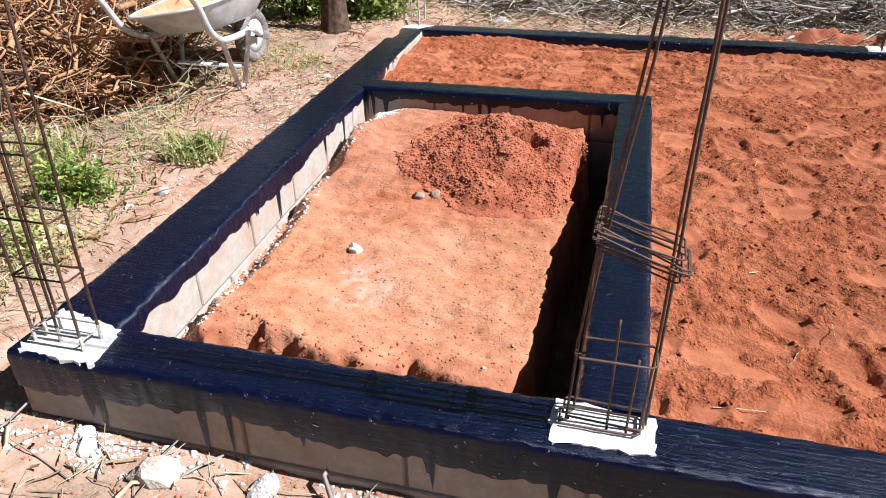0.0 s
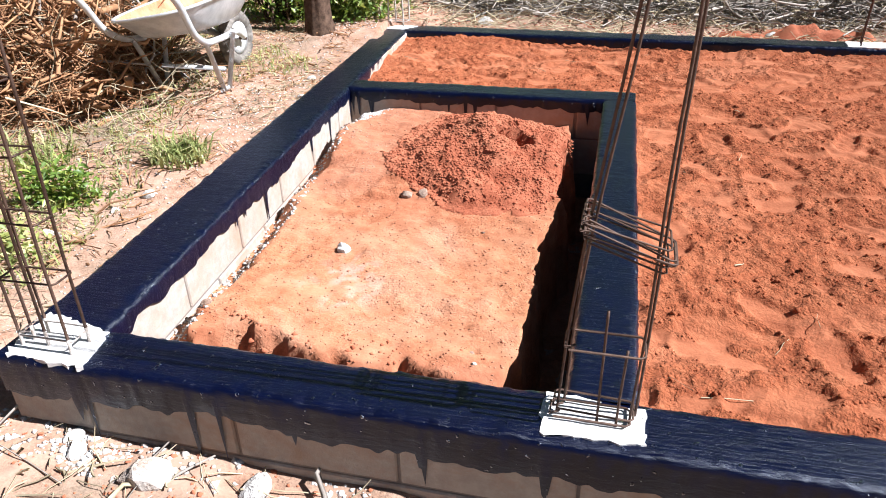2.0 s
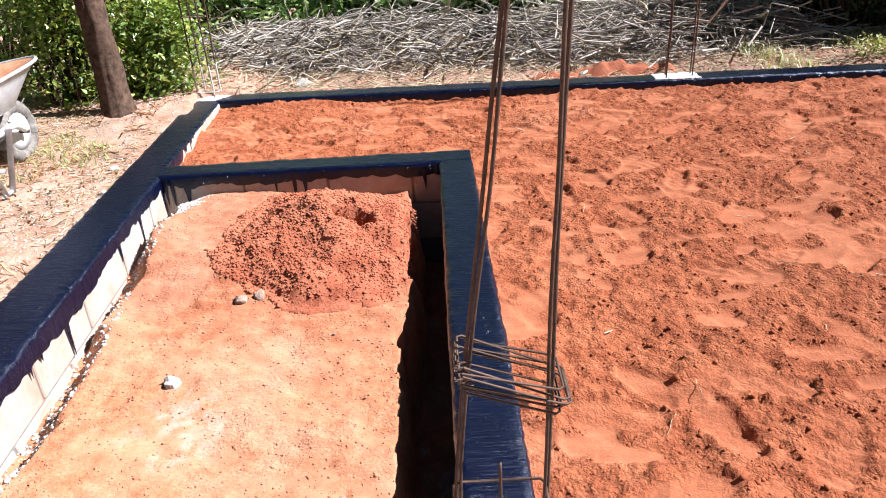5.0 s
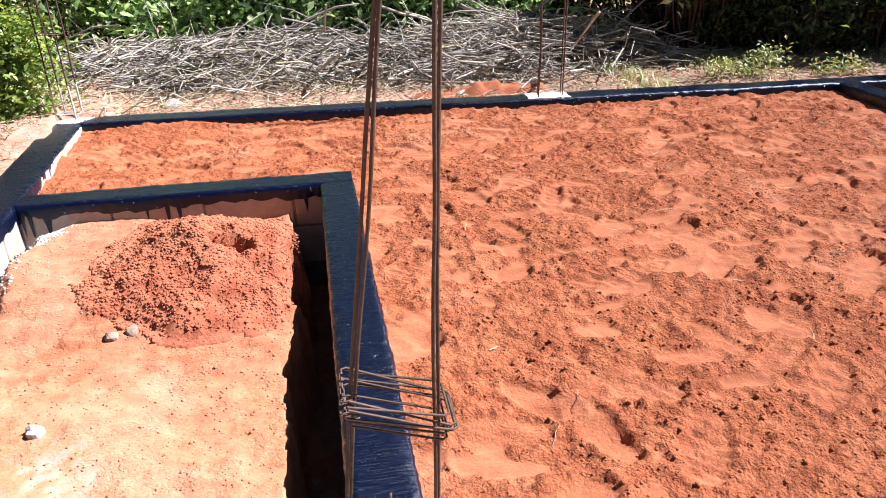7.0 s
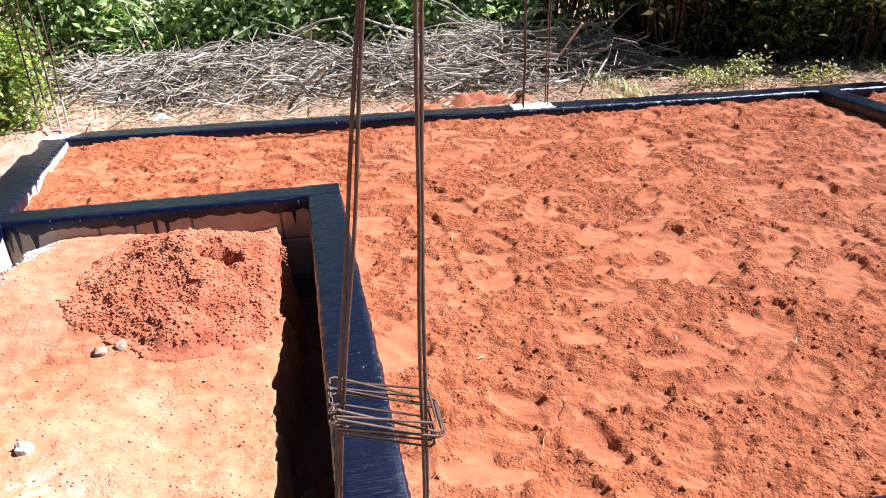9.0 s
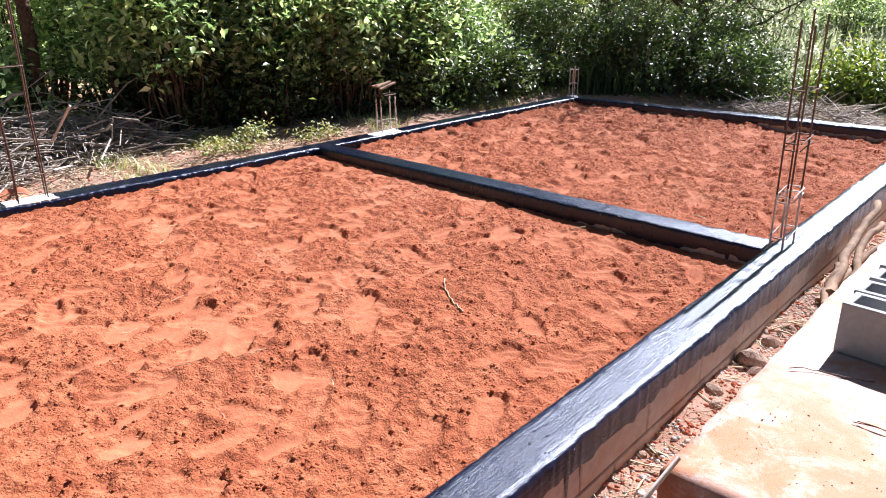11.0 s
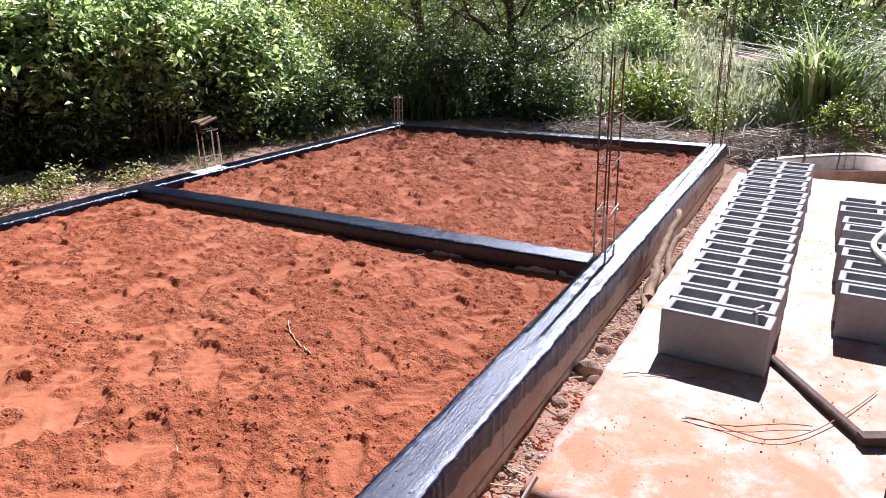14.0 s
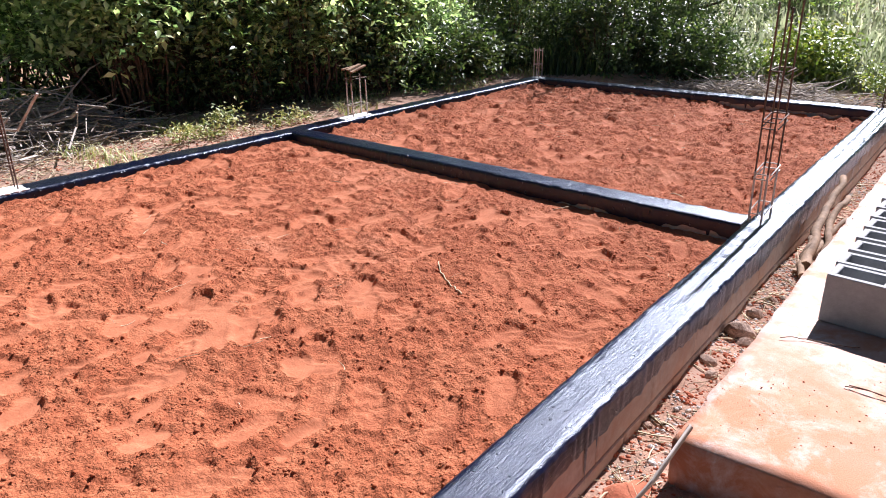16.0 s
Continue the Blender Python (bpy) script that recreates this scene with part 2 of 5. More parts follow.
def bitumen():
    """Brushed bitumen: near-black body under a broad, streaky gloss."""
    m, nt, b = material("black_bitumen_paint")
    nt.nodes.remove(b)
    p = place_of(nt)
    body = nt.nodes.new("ShaderNodeBsdfDiffuse")
    # reflected sky is put into the body colour as navy; the gloss is tinted too
    nt.links.new(ramp_of(nt, noise_of(nt, p, 26, 6, 0.7, 0.3), [(0.3, (0.001, 0.0015, 0.010)), (0.75, (0.002, 0.004, 0.022))]), body.inputs["Color"])
    gloss = nt.nodes.new("ShaderNodeBsdfAnisotropic")
    gloss.distribution = "BECKMANN"
    gloss.inputs["Color"].default_value = (0.80, 0.88, 1.0, 1)
    st = nt.nodes.new("ShaderNodeMapping")
    st.inputs["Scale"].default_value = (14, 150, 60)
    nt.links.new(p, st.inputs["Vector"])
    streak = noise_of(nt, st.outputs[0], 1.0, 6, 0.7, 0.6)
    r = nt.nodes.new("ShaderNodeMapRange")
    r.inputs["From Min"].default_value, r.inputs["From Max"].default_value = 0.36, 0.62
    r.inputs["To Min"].default_value, r.inputs["To Max"].default_value = 0.30, 0.46
    nt.links.new(streak, r.inputs["Value"])
    nt.links.new(r.outputs[0], gloss.inputs["Roughness"])
    h = nt.nodes.new("ShaderNodeMath")
    h.operation = "MULTIPLY_ADD"
    nt.links.new(noise_of(nt, p, 105, 2, 0.5), h.inputs[0])
    h.inputs[1].default_value = 0.10
    nt.links.new(streak, h.inputs[2])
    dots = nt.nodes.new("ShaderNodeMath")
    dots.operation = "MULTIPLY_ADD"
    nt.links.new(ramp_of(nt, noise_of(nt, p, 55, 1, 0.5), [(0.71, (0, 0, 0)), (0.77, (1, 1, 1))]), dots.inputs[0])
    dots.inputs[1].default_value = 2.0
    nt.links.new(h.outputs[0], dots.inputs[2])
    bump = node(nt, "Bump", Strength=0.9, Distance=0.0026)
    nt.links.new(dots.outputs[0], bump.inputs["Height"])
    fr = node(nt, "Fresnel", IOR=1.5)
    for n in (gloss, body, fr):
        nt.links.new(bump.outputs[0], n.inputs["Normal"])
    mix = nt.nodes.new("ShaderNodeMixShader")
    nt.links.new(fr.outputs[0], mix.inputs[0])
    nt.links.new(body.outputs[0], mix.inputs[1])
    nt.links.new(gloss.outputs[0], mix.inputs[2])
    nt.links.new(mix.outputs[0], nt.nodes["Material Output"].inputs["Surface"])
    return m


def concrete(name, a, bcol, stain, stain_at=0.6, rough=0.9, spots=0.0, dust=None):
    m, nt, b = material(name, rough, 0, 0.25)
    p = place_of(nt)
    c = ramp_of(nt, noise_of(nt, p, 30, 6, 0.7), [(0.3, a), (0.7, bcol)])
    c = mixed(nt, ramp_of(nt, noise_of(nt, p, 3.2, 6, 0.65, 0.6), [(stain_at - 0.13, (0, 0, 0)), (stain_at + 0.1, (0.85, 0.85, 0.85))]), c, stain)
    if spots:
        c = mixed(nt, ramp_of(nt, noise_of(nt, p, 11, 7, 0.75, 0.8), [(0.50, (0, 0, 0)), (0.66, (spots,) * 3)]), c, stain)
    if dust:
        patches = ramp_of(nt, noise_of(nt, p, 7, 8, 0.72, 0.5), [(0.30, (0.1, 0.1, 0.1)), (0.55, (1, 1, 1))])
        c = mixed(nt, mixed(nt, 1.0, patches, read_mark(nt, "dust"), "MULTIPLY"), c, dust)
    nt.links.new(c, b.inputs["Base Color"])
    bumped(nt, b, noise_of(nt, p, 180, 4, 0.7), 0.45, 0.004)
    return m


def plain(name, a, bcol, scale=20, rough=0.7, metal=0.0, spec=0.4, bump=0.3, island=0.0):
    m, nt, b = material(name, rough, metal, spec)
    p = place_of(nt)
    c = ramp_of(nt, noise_of(nt, p, scale, 6, 0.68), [(0.3, a), (0.7, bcol)])
    if island:
        g = nt.nodes.new("ShaderNodeNewGeometry")
        v = ramp_of(nt, g.outputs["Random Per Island"], [(0.0, (1 - island,) * 3), (1.0, (1 + island * 0.6,) * 3)])
        c = mixed(nt, 1.0, c, v, "MULTIPLY")
    nt.links.new(c, b.inputs["Base Color"])
    if bump:
        bumped(nt, b, noise_of(nt, p, scale * 5, 4, 0.7), bump, 0.004)
    return m


def leafy(name, stops, rough=0.45, trans=0.25, through_tint=(1.8, 1.7, 1.0)):
    """Leaves: colour from leaf to leaf, a little light coming through."""
    m, nt, b = material(name, rough, 0, 0.8)
    g = nt.nodes.new("ShaderNodeNewGeometry")
    c = ramp_of(nt, g.outputs["Random Per Island"], stops)
    patch = ramp_of(nt, noise_of(nt, g.outputs["Position"], 2.2, 3), [(0.3, (0.75, 0.75, 0.75)), (0.7, (1.15, 1.15, 1.0))])
    c = mixed(nt, 1.0, c, patch, "MULTIPLY")
    nt.links.new(c, b.inputs["Base Color"])
    t = nt.nodes.new("ShaderNodeBsdfTranslucent")
    glow = mixed(nt, 1.0, c, through_tint, "MULTIPLY")
    nt.links.new(glow, t.inputs["Color"])
    mix = nt.nodes.new("ShaderNodeMixShader")
    mix.inputs[0].default_value = trans
    nt.links.new(b.outputs[0], mix.inputs[1])
    nt.links.new(t.outputs[0], mix.inputs[2])
    nt.links.new(mix.outputs[0], nt.nodes["Material Output"].inputs["Surface"])
    return m


BITUMEN = bitumen()
BLOCK = concrete("grey_block", (0.335, 0.300, 0.265), (0.460, 0.418, 0.372), (0.37, 0.245, 0.170), 0.60, 0.9, 0.45)
MORTAR = concrete("mortar", (0.170, 0.152, 0.140), (0.250, 0.228, 0.212), (0.280, 0.175, 0.120), 0.58)
NEWBLOCK = concrete("new_grey_block", (0.240, 0.242, 0.248), (0.312, 0.314, 0.320), (0.285, 0.268, 0.250), 0.72)
SLAB = concrete("dusty_slab", (0.46, 0.425, 0.395), (0.60, 0.572, 0.548), (0.440, 0.215, 0.130), 0.52, 0.9, 0.8, dust=(0.37, 0.160, 0.090))
ROCK = earth("dusty_brown_stone", (0.200, 0.125, 0.085), (0.320, 0.215, 0.160), (0.420, 0.320, 0.260), (0.320, 0.160, 0.096))
GROUT = concrete("white_grout", (0.630, 0.621, 0.603), (0.756, 0.747, 0.729), (0.558, 0.540, 0.522), 0.72)
STEEL = plain("rusty_rebar", (0.045, 0.026, 0.019), (0.125, 0.072, 0.050), 60, 0.62, 0.35, 0.5)
PALE_STEEL = plain("cement_splashed_rebar", (0.30, 0.24, 0.20), (0.62, 0.58, 0.54), 90, 0.8, 0.0, 0.3)
WIRE = plain("brown_wire", (0.09, 0.045, 0.03), (0.2, 0.11, 0.07), 60, 0.7, 0.2)
TWIG = plain("dry_grey_twig", (0.225, 0.190, 0.160), (0.500, 0.455, 0.405), 8, 0.85, 0, 0.2, 0.2, 0.55)
RED_TWIG = plain("dry_orange_twig", (0.215, 0.100, 0.048), (0.540, 0.310, 0.165), 8, 0.8, 0, 0.25, 0.2, 0.5)
LITTER = plain("straw_litter", (0.32, 0.25, 0.155), (0.58, 0.50, 0.345), 9, 0.85, 0, 0.2, 0.0, 0.5)
BARK = plain("brown_bark", (0.030, 0.020, 0.015), (0.15, 0.095, 0.068), 30, 0.95, 0, 0.1, 1.0)
WOOD = plain("weathered_branch", (0.09, 0.055, 0.035), (0.25, 0.165, 0.105), 18, 0.8, 0, 0.2, 0.5)
DARKWOOD = plain("dark_timber", (0.035, 0.022, 0.018), (0.10, 0.065, 0.05), 22, 0.8, 0, 0.2, 0.5)
PAINTED = plain("worn_silver_paint", (0.42, 0.44, 0.46), (0.72, 0.73, 0.74), 12, 0.38, 0.25, 0.5, 0.1)
RUST = plain("rusty_tray", (0.36, 0.15, 0.07), (0.62, 0.36, 0.22), 14, 0.8, 0.1, 0.3, 0.3)
RUBBER = plain("dusty_tyre", (0.09, 0.082, 0.075), (0.27, 0.245, 0.22), 30, 0.9, 0, 0.2, 0.2)
LEAF = leafy("broad_leaf", [(0.0, (0.05, 0.09, 0.04)), (0.45, (0.17, 0.25, 0.115)), (0.8, (0.40, 0.49, 0.27)), (1.0, (0.62, 0.66, 0.46))], 0.36, 0.45, (2.0, 2.1, 1.5))
LEAF_LIGHT = leafy("light_leaf", [(0.0, (0.07, 0.13, 0.02)), (0.6, (0.17, 0.26, 0.05)), (1.0, (0.38, 0.40, 0.10))])
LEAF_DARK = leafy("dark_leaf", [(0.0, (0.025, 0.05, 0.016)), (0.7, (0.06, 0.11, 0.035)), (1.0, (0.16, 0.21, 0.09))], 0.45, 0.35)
GRASS = leafy("field_grass", [(0.0, (0.20, 0.25, 0.15)), (0.6, (0.35, 0.39, 0.27)), (1.0, (0.60, 0.61, 0.50))], 0.6, 0.4, (1.1, 1.1, 0.95))
CANE = leafy("cane_grass", [(0.0, (0.10, 0.16, 0.06)), (0.6, (0.22, 0.30, 0.14)), (1.0, (0.58, 0.60, 0.45))], 0.5, 0.35, (1.3, 1.3, 1.0))
WEED = leafy("yellow_weed", [(0.0, (0.15, 0.21, 0.06)), (0.6, (0.33, 0.36, 0.12)), (1.0, (0.58, 0.54, 0.28))], 0.6, 0.25, (1.2, 1.1, 0.9))

# ---------------------------------------------------------------- plan of the foundation (metres)
TOP = 0.40


def left_out(y):
    return 0.49 - 0.0625 * np.asarray(y, float)


def left_in(y):
    return 0.705 - 0.0725 * np.asarray(y, float)


def back_out(x):
    return 3.905 - 0.0345 * np.asarray(x, float)


def ground_height(x, y):
    """Bare ground round the foundation: lower in front, rising to the left, behind and far off."""
    x, y = np.asarray(x, float), np.asarray(y, float)
    left = np.interp(y, [-6, -1, 0, 1.1, 1.45, 2.3, 2.7, 3.4, 6, 14, 60], [0.16, 0.19, 0.21, 0.265, 0.30, 0.36, 0.375, 0.42, 0.50, 0.9, 2.5])
    front = np.interp(x, [-4, 0.5, 1.3, 2.0, 3.5, 4.7, 6.0, 8.0, 9.5, 12, 16, 30, 80], [0.2, 0.21, 0.18, 0.17, 0.165, 0.17, 0.15, 0.12, 0.17, 0.30, 0.75, 1.5, 2.8])
    back = np.interp(y, [0, 3.8, 5, 8, 14, 60], [0.2, 0.36, 0.40, 0.50, 0.9, 2.5])
    w = sstep(0.2, 3.8, y)
    right = np.maximum(front, back * w + front * (1 - w))
    side = sstep(0.3, 0.75, x)
    z = left * (1 - side) + right * side
    rough = 0.020 * vnoise(x, y, 0.45, 1) + 0.010 * vnoise(x, y, 0.13, 2) + 0.006 * vnoise(x, y, 0.06, 3)
    z = z + rough * sstep(60, 12, np.hypot(x - 4, y - 2))
    inside = sstep(0.0, 0.06, x - left_out(y) - 0.05) * sstep(0.0, 0.06, 8.96 - x) * sstep(0.0, 0.06, y - 0.04) * sstep(0.0, 0.06, back_out(x) - 0.05 - y)
    slab = sstep(3.62, 3.7, x) * sstep(8.45, 8.35, x) * sstep(-0.15, -0.24, y)
    z = z * (1 - slab) + np.minimum(z, 0.12) * slab
    return z * (1 - inside) - 0.15 * inside


def axis(a, b, step, far, grow=1.22):
    core = list(np.arange(a, b + 1e-6, step))
    lo, hi, s = [a], [b], step
    while hi[-1] < far:
        s *= grow
        hi.append(hi[-1] + s)
        lo.append(lo[-1] - s)
    return np.array(lo[:0:-1] + core + hi[1:])


gv, gf = grid_mesh(axis(-2.6, 10.6, 0.045, 420), axis(-2.4, 6.6, 0.045, 420), ground_height)
ground = raw_part("ground", gv, gf, GROUND, None, "dusty orange earth ground strewn with straw and rubble", True, "structure")

# raked red fill in the two rooms


def loose(x, y):
    """0 where the fill is trodden smooth, 1 where it is loose and crumbly."""
    n = vnoise(x + 0.07 * vnoise(x, y, 0.17, 11), y * 1.5 + 0.04 * vnoise(x, y, 0.1, 19), 0.17, 6) + 0.55 * vnoise(x, y * 1.4, 0.08, 13) - 0.35 * sstep(1.3, 0.5, y)
    return sstep(0.66, 0.40, n)


def footprints(x, y):
    """How far each place lies inside a footprint (0 to 1), and on the little rim pushed up round it."""
    shape = np.shape(x)
    x, y = np.ravel(x), np.ravel(y)
    inside, rim = np.zeros(x.size), np.zeros(x.size)
    r = np.random.default_rng(77)
    jag = 0.10 * vnoise(x, y, 0.05, 33)
    order = np.argsort(x, kind="stable")
    xs = x[order]
    for _ in range(330):
        cx, cy = r.uniform(0.6, 8.8), r.uniform(0.2, 3.6)
        a = r.normal(0.35, 0.7)
        size, deep = r.uniform(0.75, 1.1), r.uniform(0.55, 1.0)
        w = order[np.searchsorted(xs, cx - 0.24):np.searchsorted(xs, cx + 0.24)]
        w = w[np.abs(y[w] - cy) < 0.24]
        u = ((x[w] - cx) * math.cos(a) + (y[w] - cy) * math.sin(a)) / size
        v = (-(x[w] - cx) * math.sin(a) + (y[w] - cy) * math.cos(a)) / size
        half = 0.042 + 0.014 * np.sin((u + 0.14) * 11) - 0.006
        d = np.hypot(np.maximum(np.abs(u) - 0.095, 0) * 1.0, v) / half + jag[w]
        inside[w] = np.maximum(inside[w], deep * sstep(1.35, 0.7, d))
        rim[w] = np.maximum(rim[w], deep * sstep(2.0, 1.4, d) * sstep(0.85, 1.35, d))
    return inside.reshape(shape), rim.reshape(shape)


def fill_height(x, y):
    x, y = np.asarray(x, float), np.asarray(y, float)
    base = 0.342 - 0.035 * sstep(3.0, 0.2, y) - 0.012 * sstep(5.3, 6.2, x)
    near_divider = sstep(0.35, 0.10, np.abs(x - 5.42 - 0.028 * (y - 0.15)))
    edge = np.minimum(y - 0.13, back_out(x) - 0.15 - y)
    pressed, rim = footprints(x, y)
    rough = loose(x, y) * (1 - 0.85 * pressed)
    w = 0.018 * vnoise(x, y * 1.5, 0.36, 4) + 0.011 * vnoise(x * 1.1, y * 1.9, 0.16, 5)
    step = vnoise(x * 1.2, y * 2.2, 0.13, 7)
    w = w - 0.007 * sstep(0.25, 0.38, step) * (1 - 0.5 * rough)
    ridge = 1 - np.abs(vnoise(x + 0.02 * vnoise(x, y, 0.05, 15), y, 0.075, 8)) * 2
    lump = sstep(0.30, 0.62, vnoise(x, y, 0.052, 14)) + 0.6 * sstep(0.35, 0.65, vnoise(x, y, 0.031, 16))
    w = w + rough * (1 + 0.7 * sstep(4.6, 6.2, x)) * (0.004 + 0.0045 * ridge + 0.0065 * lump * sstep(-0.1, 0.5, vnoise(x, y, 0.3, 17)) + 0.009 * np.abs(vnoise(x, y, 0.036, 9)) + 0.0065 * vnoise(x, y, 0.022, 10))
    tread = np.sin((x * 0.75 + y * 0.65) * 2 * np.pi / 0.036 + 1.5 * vnoise(x, y, 0.09, 18))
    w = w + 0.0035 * tread * sstep(0.2, 0.5, vnoise(x, y, 0.24, 12)) * sstep(5.2, 3.6, x)
    w = w - 0.007 * pressed + 0.006 * rim
    return base + w * (1 - 0.6 * near_divider) - 0.008 * near_divider + 0.02 * sstep(0.12, 0.0, edge)


def room(name, xs, ys, label):
    fv, ff = grid_mesh(xs, ys, fill_height)
    c = fv[ff].mean(1)
    cx, cy = c[:, 0], c[:, 1]
    notch = (cx < 1.94 - 0.01 * cy) & (cy < 2.40)
    keep = ~notch & (cx > left_in(cy) - 0.06) & (cy < back_out(cx) - 0.10)
    floor = raw_part(name, fv, ff[keep], FILL, None, label, True, "structure")
    x, y = fv[:, 0], fv[:, 1]
    return mark(floor, "trodden", 1 - loose(x, y) * (1 - 0.7 * footprints(x, y)[0]))


room("floor_fill", np.arange(0.38, 5.44, 0.0092), np.arange(0.1, 3.80, 0.0092), "red earth fill, trodden and scuffed inside the foundation")
room("floor_fill_far", np.arange(5.44, 8.93, 0.015), np.arange(0.1, 3.64, 0.015), "red earth fill, trodden and raked in the far room")

# dug soil in the small unfilled room, with its mound
MOUND = (1.41, 1.79)


def soil_heights(x, y):
    """Height of the dug soil, and of the mound on it."""
    x, y = np.asarray(x, float), np.asarray(y, float)
    z = 0.262 + 0.035 * sstep(0.9, 0.35, y) * sstep(1.3, 0.9, x) + 0.014 * vnoise(x, y, 0.3, 20) + 0.010 * vnoise(x, y, 0.1, 21) + 0.006 * vnoise(x, y, 0.045, 22) + 0.003 * vnoise(x, y, 0.022, 30)
    wob = 0.035 * vnoise(x, y, 0.16, 23) + 0.018 * vnoise(x, y, 0.06, 24)
    r = np.hypot((x - MOUND[0]) / np.where(x < MOUND[0], 0.88, 1.0), (y - MOUND[1]) / 0.98) + 0.05 * vnoise(x, y, 0.22, 25) + 0.02 * vnoise(x, y, 0.08, 26)
    hump = 0.165 * np.clip(1 - (np.maximum(r, 0) / 0.50) ** 1.25, 0, 1) ** 0.85 * (1 + 0.10 * vnoise(x, y, 0.09, 27))
    low = 0.055 * sstep(0.62, 0.25, np.hypot(x - 0.95, (y - 1.9) * 0.9))
    hole = 0.085 * sstep(0.075, 0.03, np.hypot((x - 1.50) * 0.8 + (y - 1.725) * 0.5, (y - 1.725) * 1.3) + 0.02 * vnoise(x, y, 0.03, 35))
    hump = hump + 0.014 * sstep(0.64, 0.36, r) * (1 + 0.5 * vnoise(x, y, 0.05, 36)) * sstep(1.74, 1.66, x)
    z = z + low
    z = z - 0.40 * sstep(1.715, 1.748, x + wob * 0.8 + 0.016 * vnoise(x, y, 0.055, 55) + 0.010 * vnoise(x, y, 0.028, 56))                                   # trench along the tall wall
    bite = 0.028 * vnoise(x, y, 0.055, 37) + 0.022 * vnoise(x, y, 0.027, 38)
    z = z - (0.17 + 0.02 * vnoise(x, y, 0.06, 39)) * sstep(0.36, 0.24, y + wob * 2.0 + bite) * sstep(0.66, 0.80, x)   # crumbled front edge
    z = z - 0.10 * sstep(0.13, 0.02, x - left_in(y) + wob)                                # shallow trench at the lit wall
    grain = 0.008 * np.abs(vnoise(x, y, 0.03, 28)) + 0.004 * vnoise(x, y, 0.024, 29)
    return z, np.where(hump > 0.003, np.maximum(hump - low * 0.6 * sstep(0.003, 0.05, hump), 0.001) + grain * sstep(0.003, 0.03, hump) - hole, -0.03)


def pit_height(x, y):
    return soil_heights(x, y)[0]


def mound_height(x, y):
    a, b = soil_heights(x, y)
    return np.maximum(a + b, a - 0.02)


pv, pf = grid_mesh(np.arange(0.45, 1.93, 0.0095), np.arange(0.10, 2.36, 0.0095), pit_height)
pit = raw_part("floor_pit_soil", pv, pf, PIT, None, "pale orange dug soil with crumbled edges inside the small room", True, "structure")
px, py = pv[:, 0], pv[:, 1]
mark(pit, "fresh", sstep(0.95, 0.45, np.hypot((px - 1.25) * 0.9, py - 1.85) + 0.16 * vnoise(px, py, 0.2, 41) + 0.10 * vnoise(px, py, 0.06, 42)) * 0.6 + 0.7 * sstep(0.42, 0.26, py + 0.05 * vnoise(px, py, 0.07, 43)) * sstep(0.62, 0.7, px) * (py < 0.5))
mark(pit, "lime", 0.26 * sstep(0.16, 0.03, np.hypot(px - 1.13, (py - 0.70) * 0.8) + 0.06 * vnoise(px, py, 0.06, 44)) * sstep(-0.3, 0.4, vnoise(px, py, 0.022, 45)))
mv, mf = grid_mesh(np.arange(0.70, 1.735, 0.0095), np.arange(1.08, 2.31, 0.0095), mound_height)
up = mound_height(mv[:, 0], mv[:, 1]) > pit_height(mv[:, 0], mv[:, 1])
mound = raw_part("soil_mound", mv, mf[up[mf].any(1)], CLOD, None, "", True)
tagged(mound, "mound of fresh loose red soil on the dug earth", "soil mound")


def spill_height(x, y):
    d = np.hypot((x - 3.22) / 0.36, (y + 0.13) / 0.15) + 0.3 * vnoise(x, y, 0.09, 53)
    return ground_height(x, y) - 0.012 + 0.085 * sstep(1.0, 0.1, d) * (1 + 0.35 * vnoise(x, y, 0.045, 54))


sp_v, sp_f = grid_mesh(np.arange(2.75, 3.70, 0.012), np.arange(-0.33, -0.028, 0.012), spill_height)
tagged(raw_part("soil_spill", sp_v, sp_f, CLOD, None, "", True), "spilt orange soil heaped against the wall by the slab", "soil heap")


def ridge_height(x, y):
    d = np.hypot((x - 3.05) / 0.62, (y - 4.10) / 0.17) + 0.25 * vnoise(x, y, 0.12, 51)
    return ground_height(x, y) - 0.012 + 0.07 * sstep(1.0, 0.15, d) * (1 + 0.3 * vnoise(x, y, 0.05, 52))


rv, rf = grid_mesh(np.arange(2.3, 3.8, 0.014), np.arange(3.88, 4.34, 0.014), ridge_height)
tagged(raw_part("soil_ridge", rv, rf, CLOD, None, "", True), "low ridge of spilt red soil behind the back wall", "soil ridge")


# ---------------------------------------------------------------- foundation walls: blocks, bitumen coat
def ragged(n, step, low, drips, seed):
    """Depth of the coat's lower edge along a wall, with runs and drips."""
    r = np.random.default_rng(seed)
    s = np.arange(n) * step
    d = low * (1 + 0.30 * vnoise(s, 0 * s + seed, 0.31, 1)) + 0.013 * vnoise(s, 0 * s + seed, 0.06, 2) + 0.007 * vnoise(s, 0 * s + seed, 0.022, 3)
    for _ in range(int(drips * n * step)):
        c, w, k = r.uniform(0, n * step), r.uniform(0.004, 0.012), r.uniform(0.02, 0.15)
        d = np.maximum(d, (low + k) * np.exp(-((s - c) / w) ** 4))
    return d


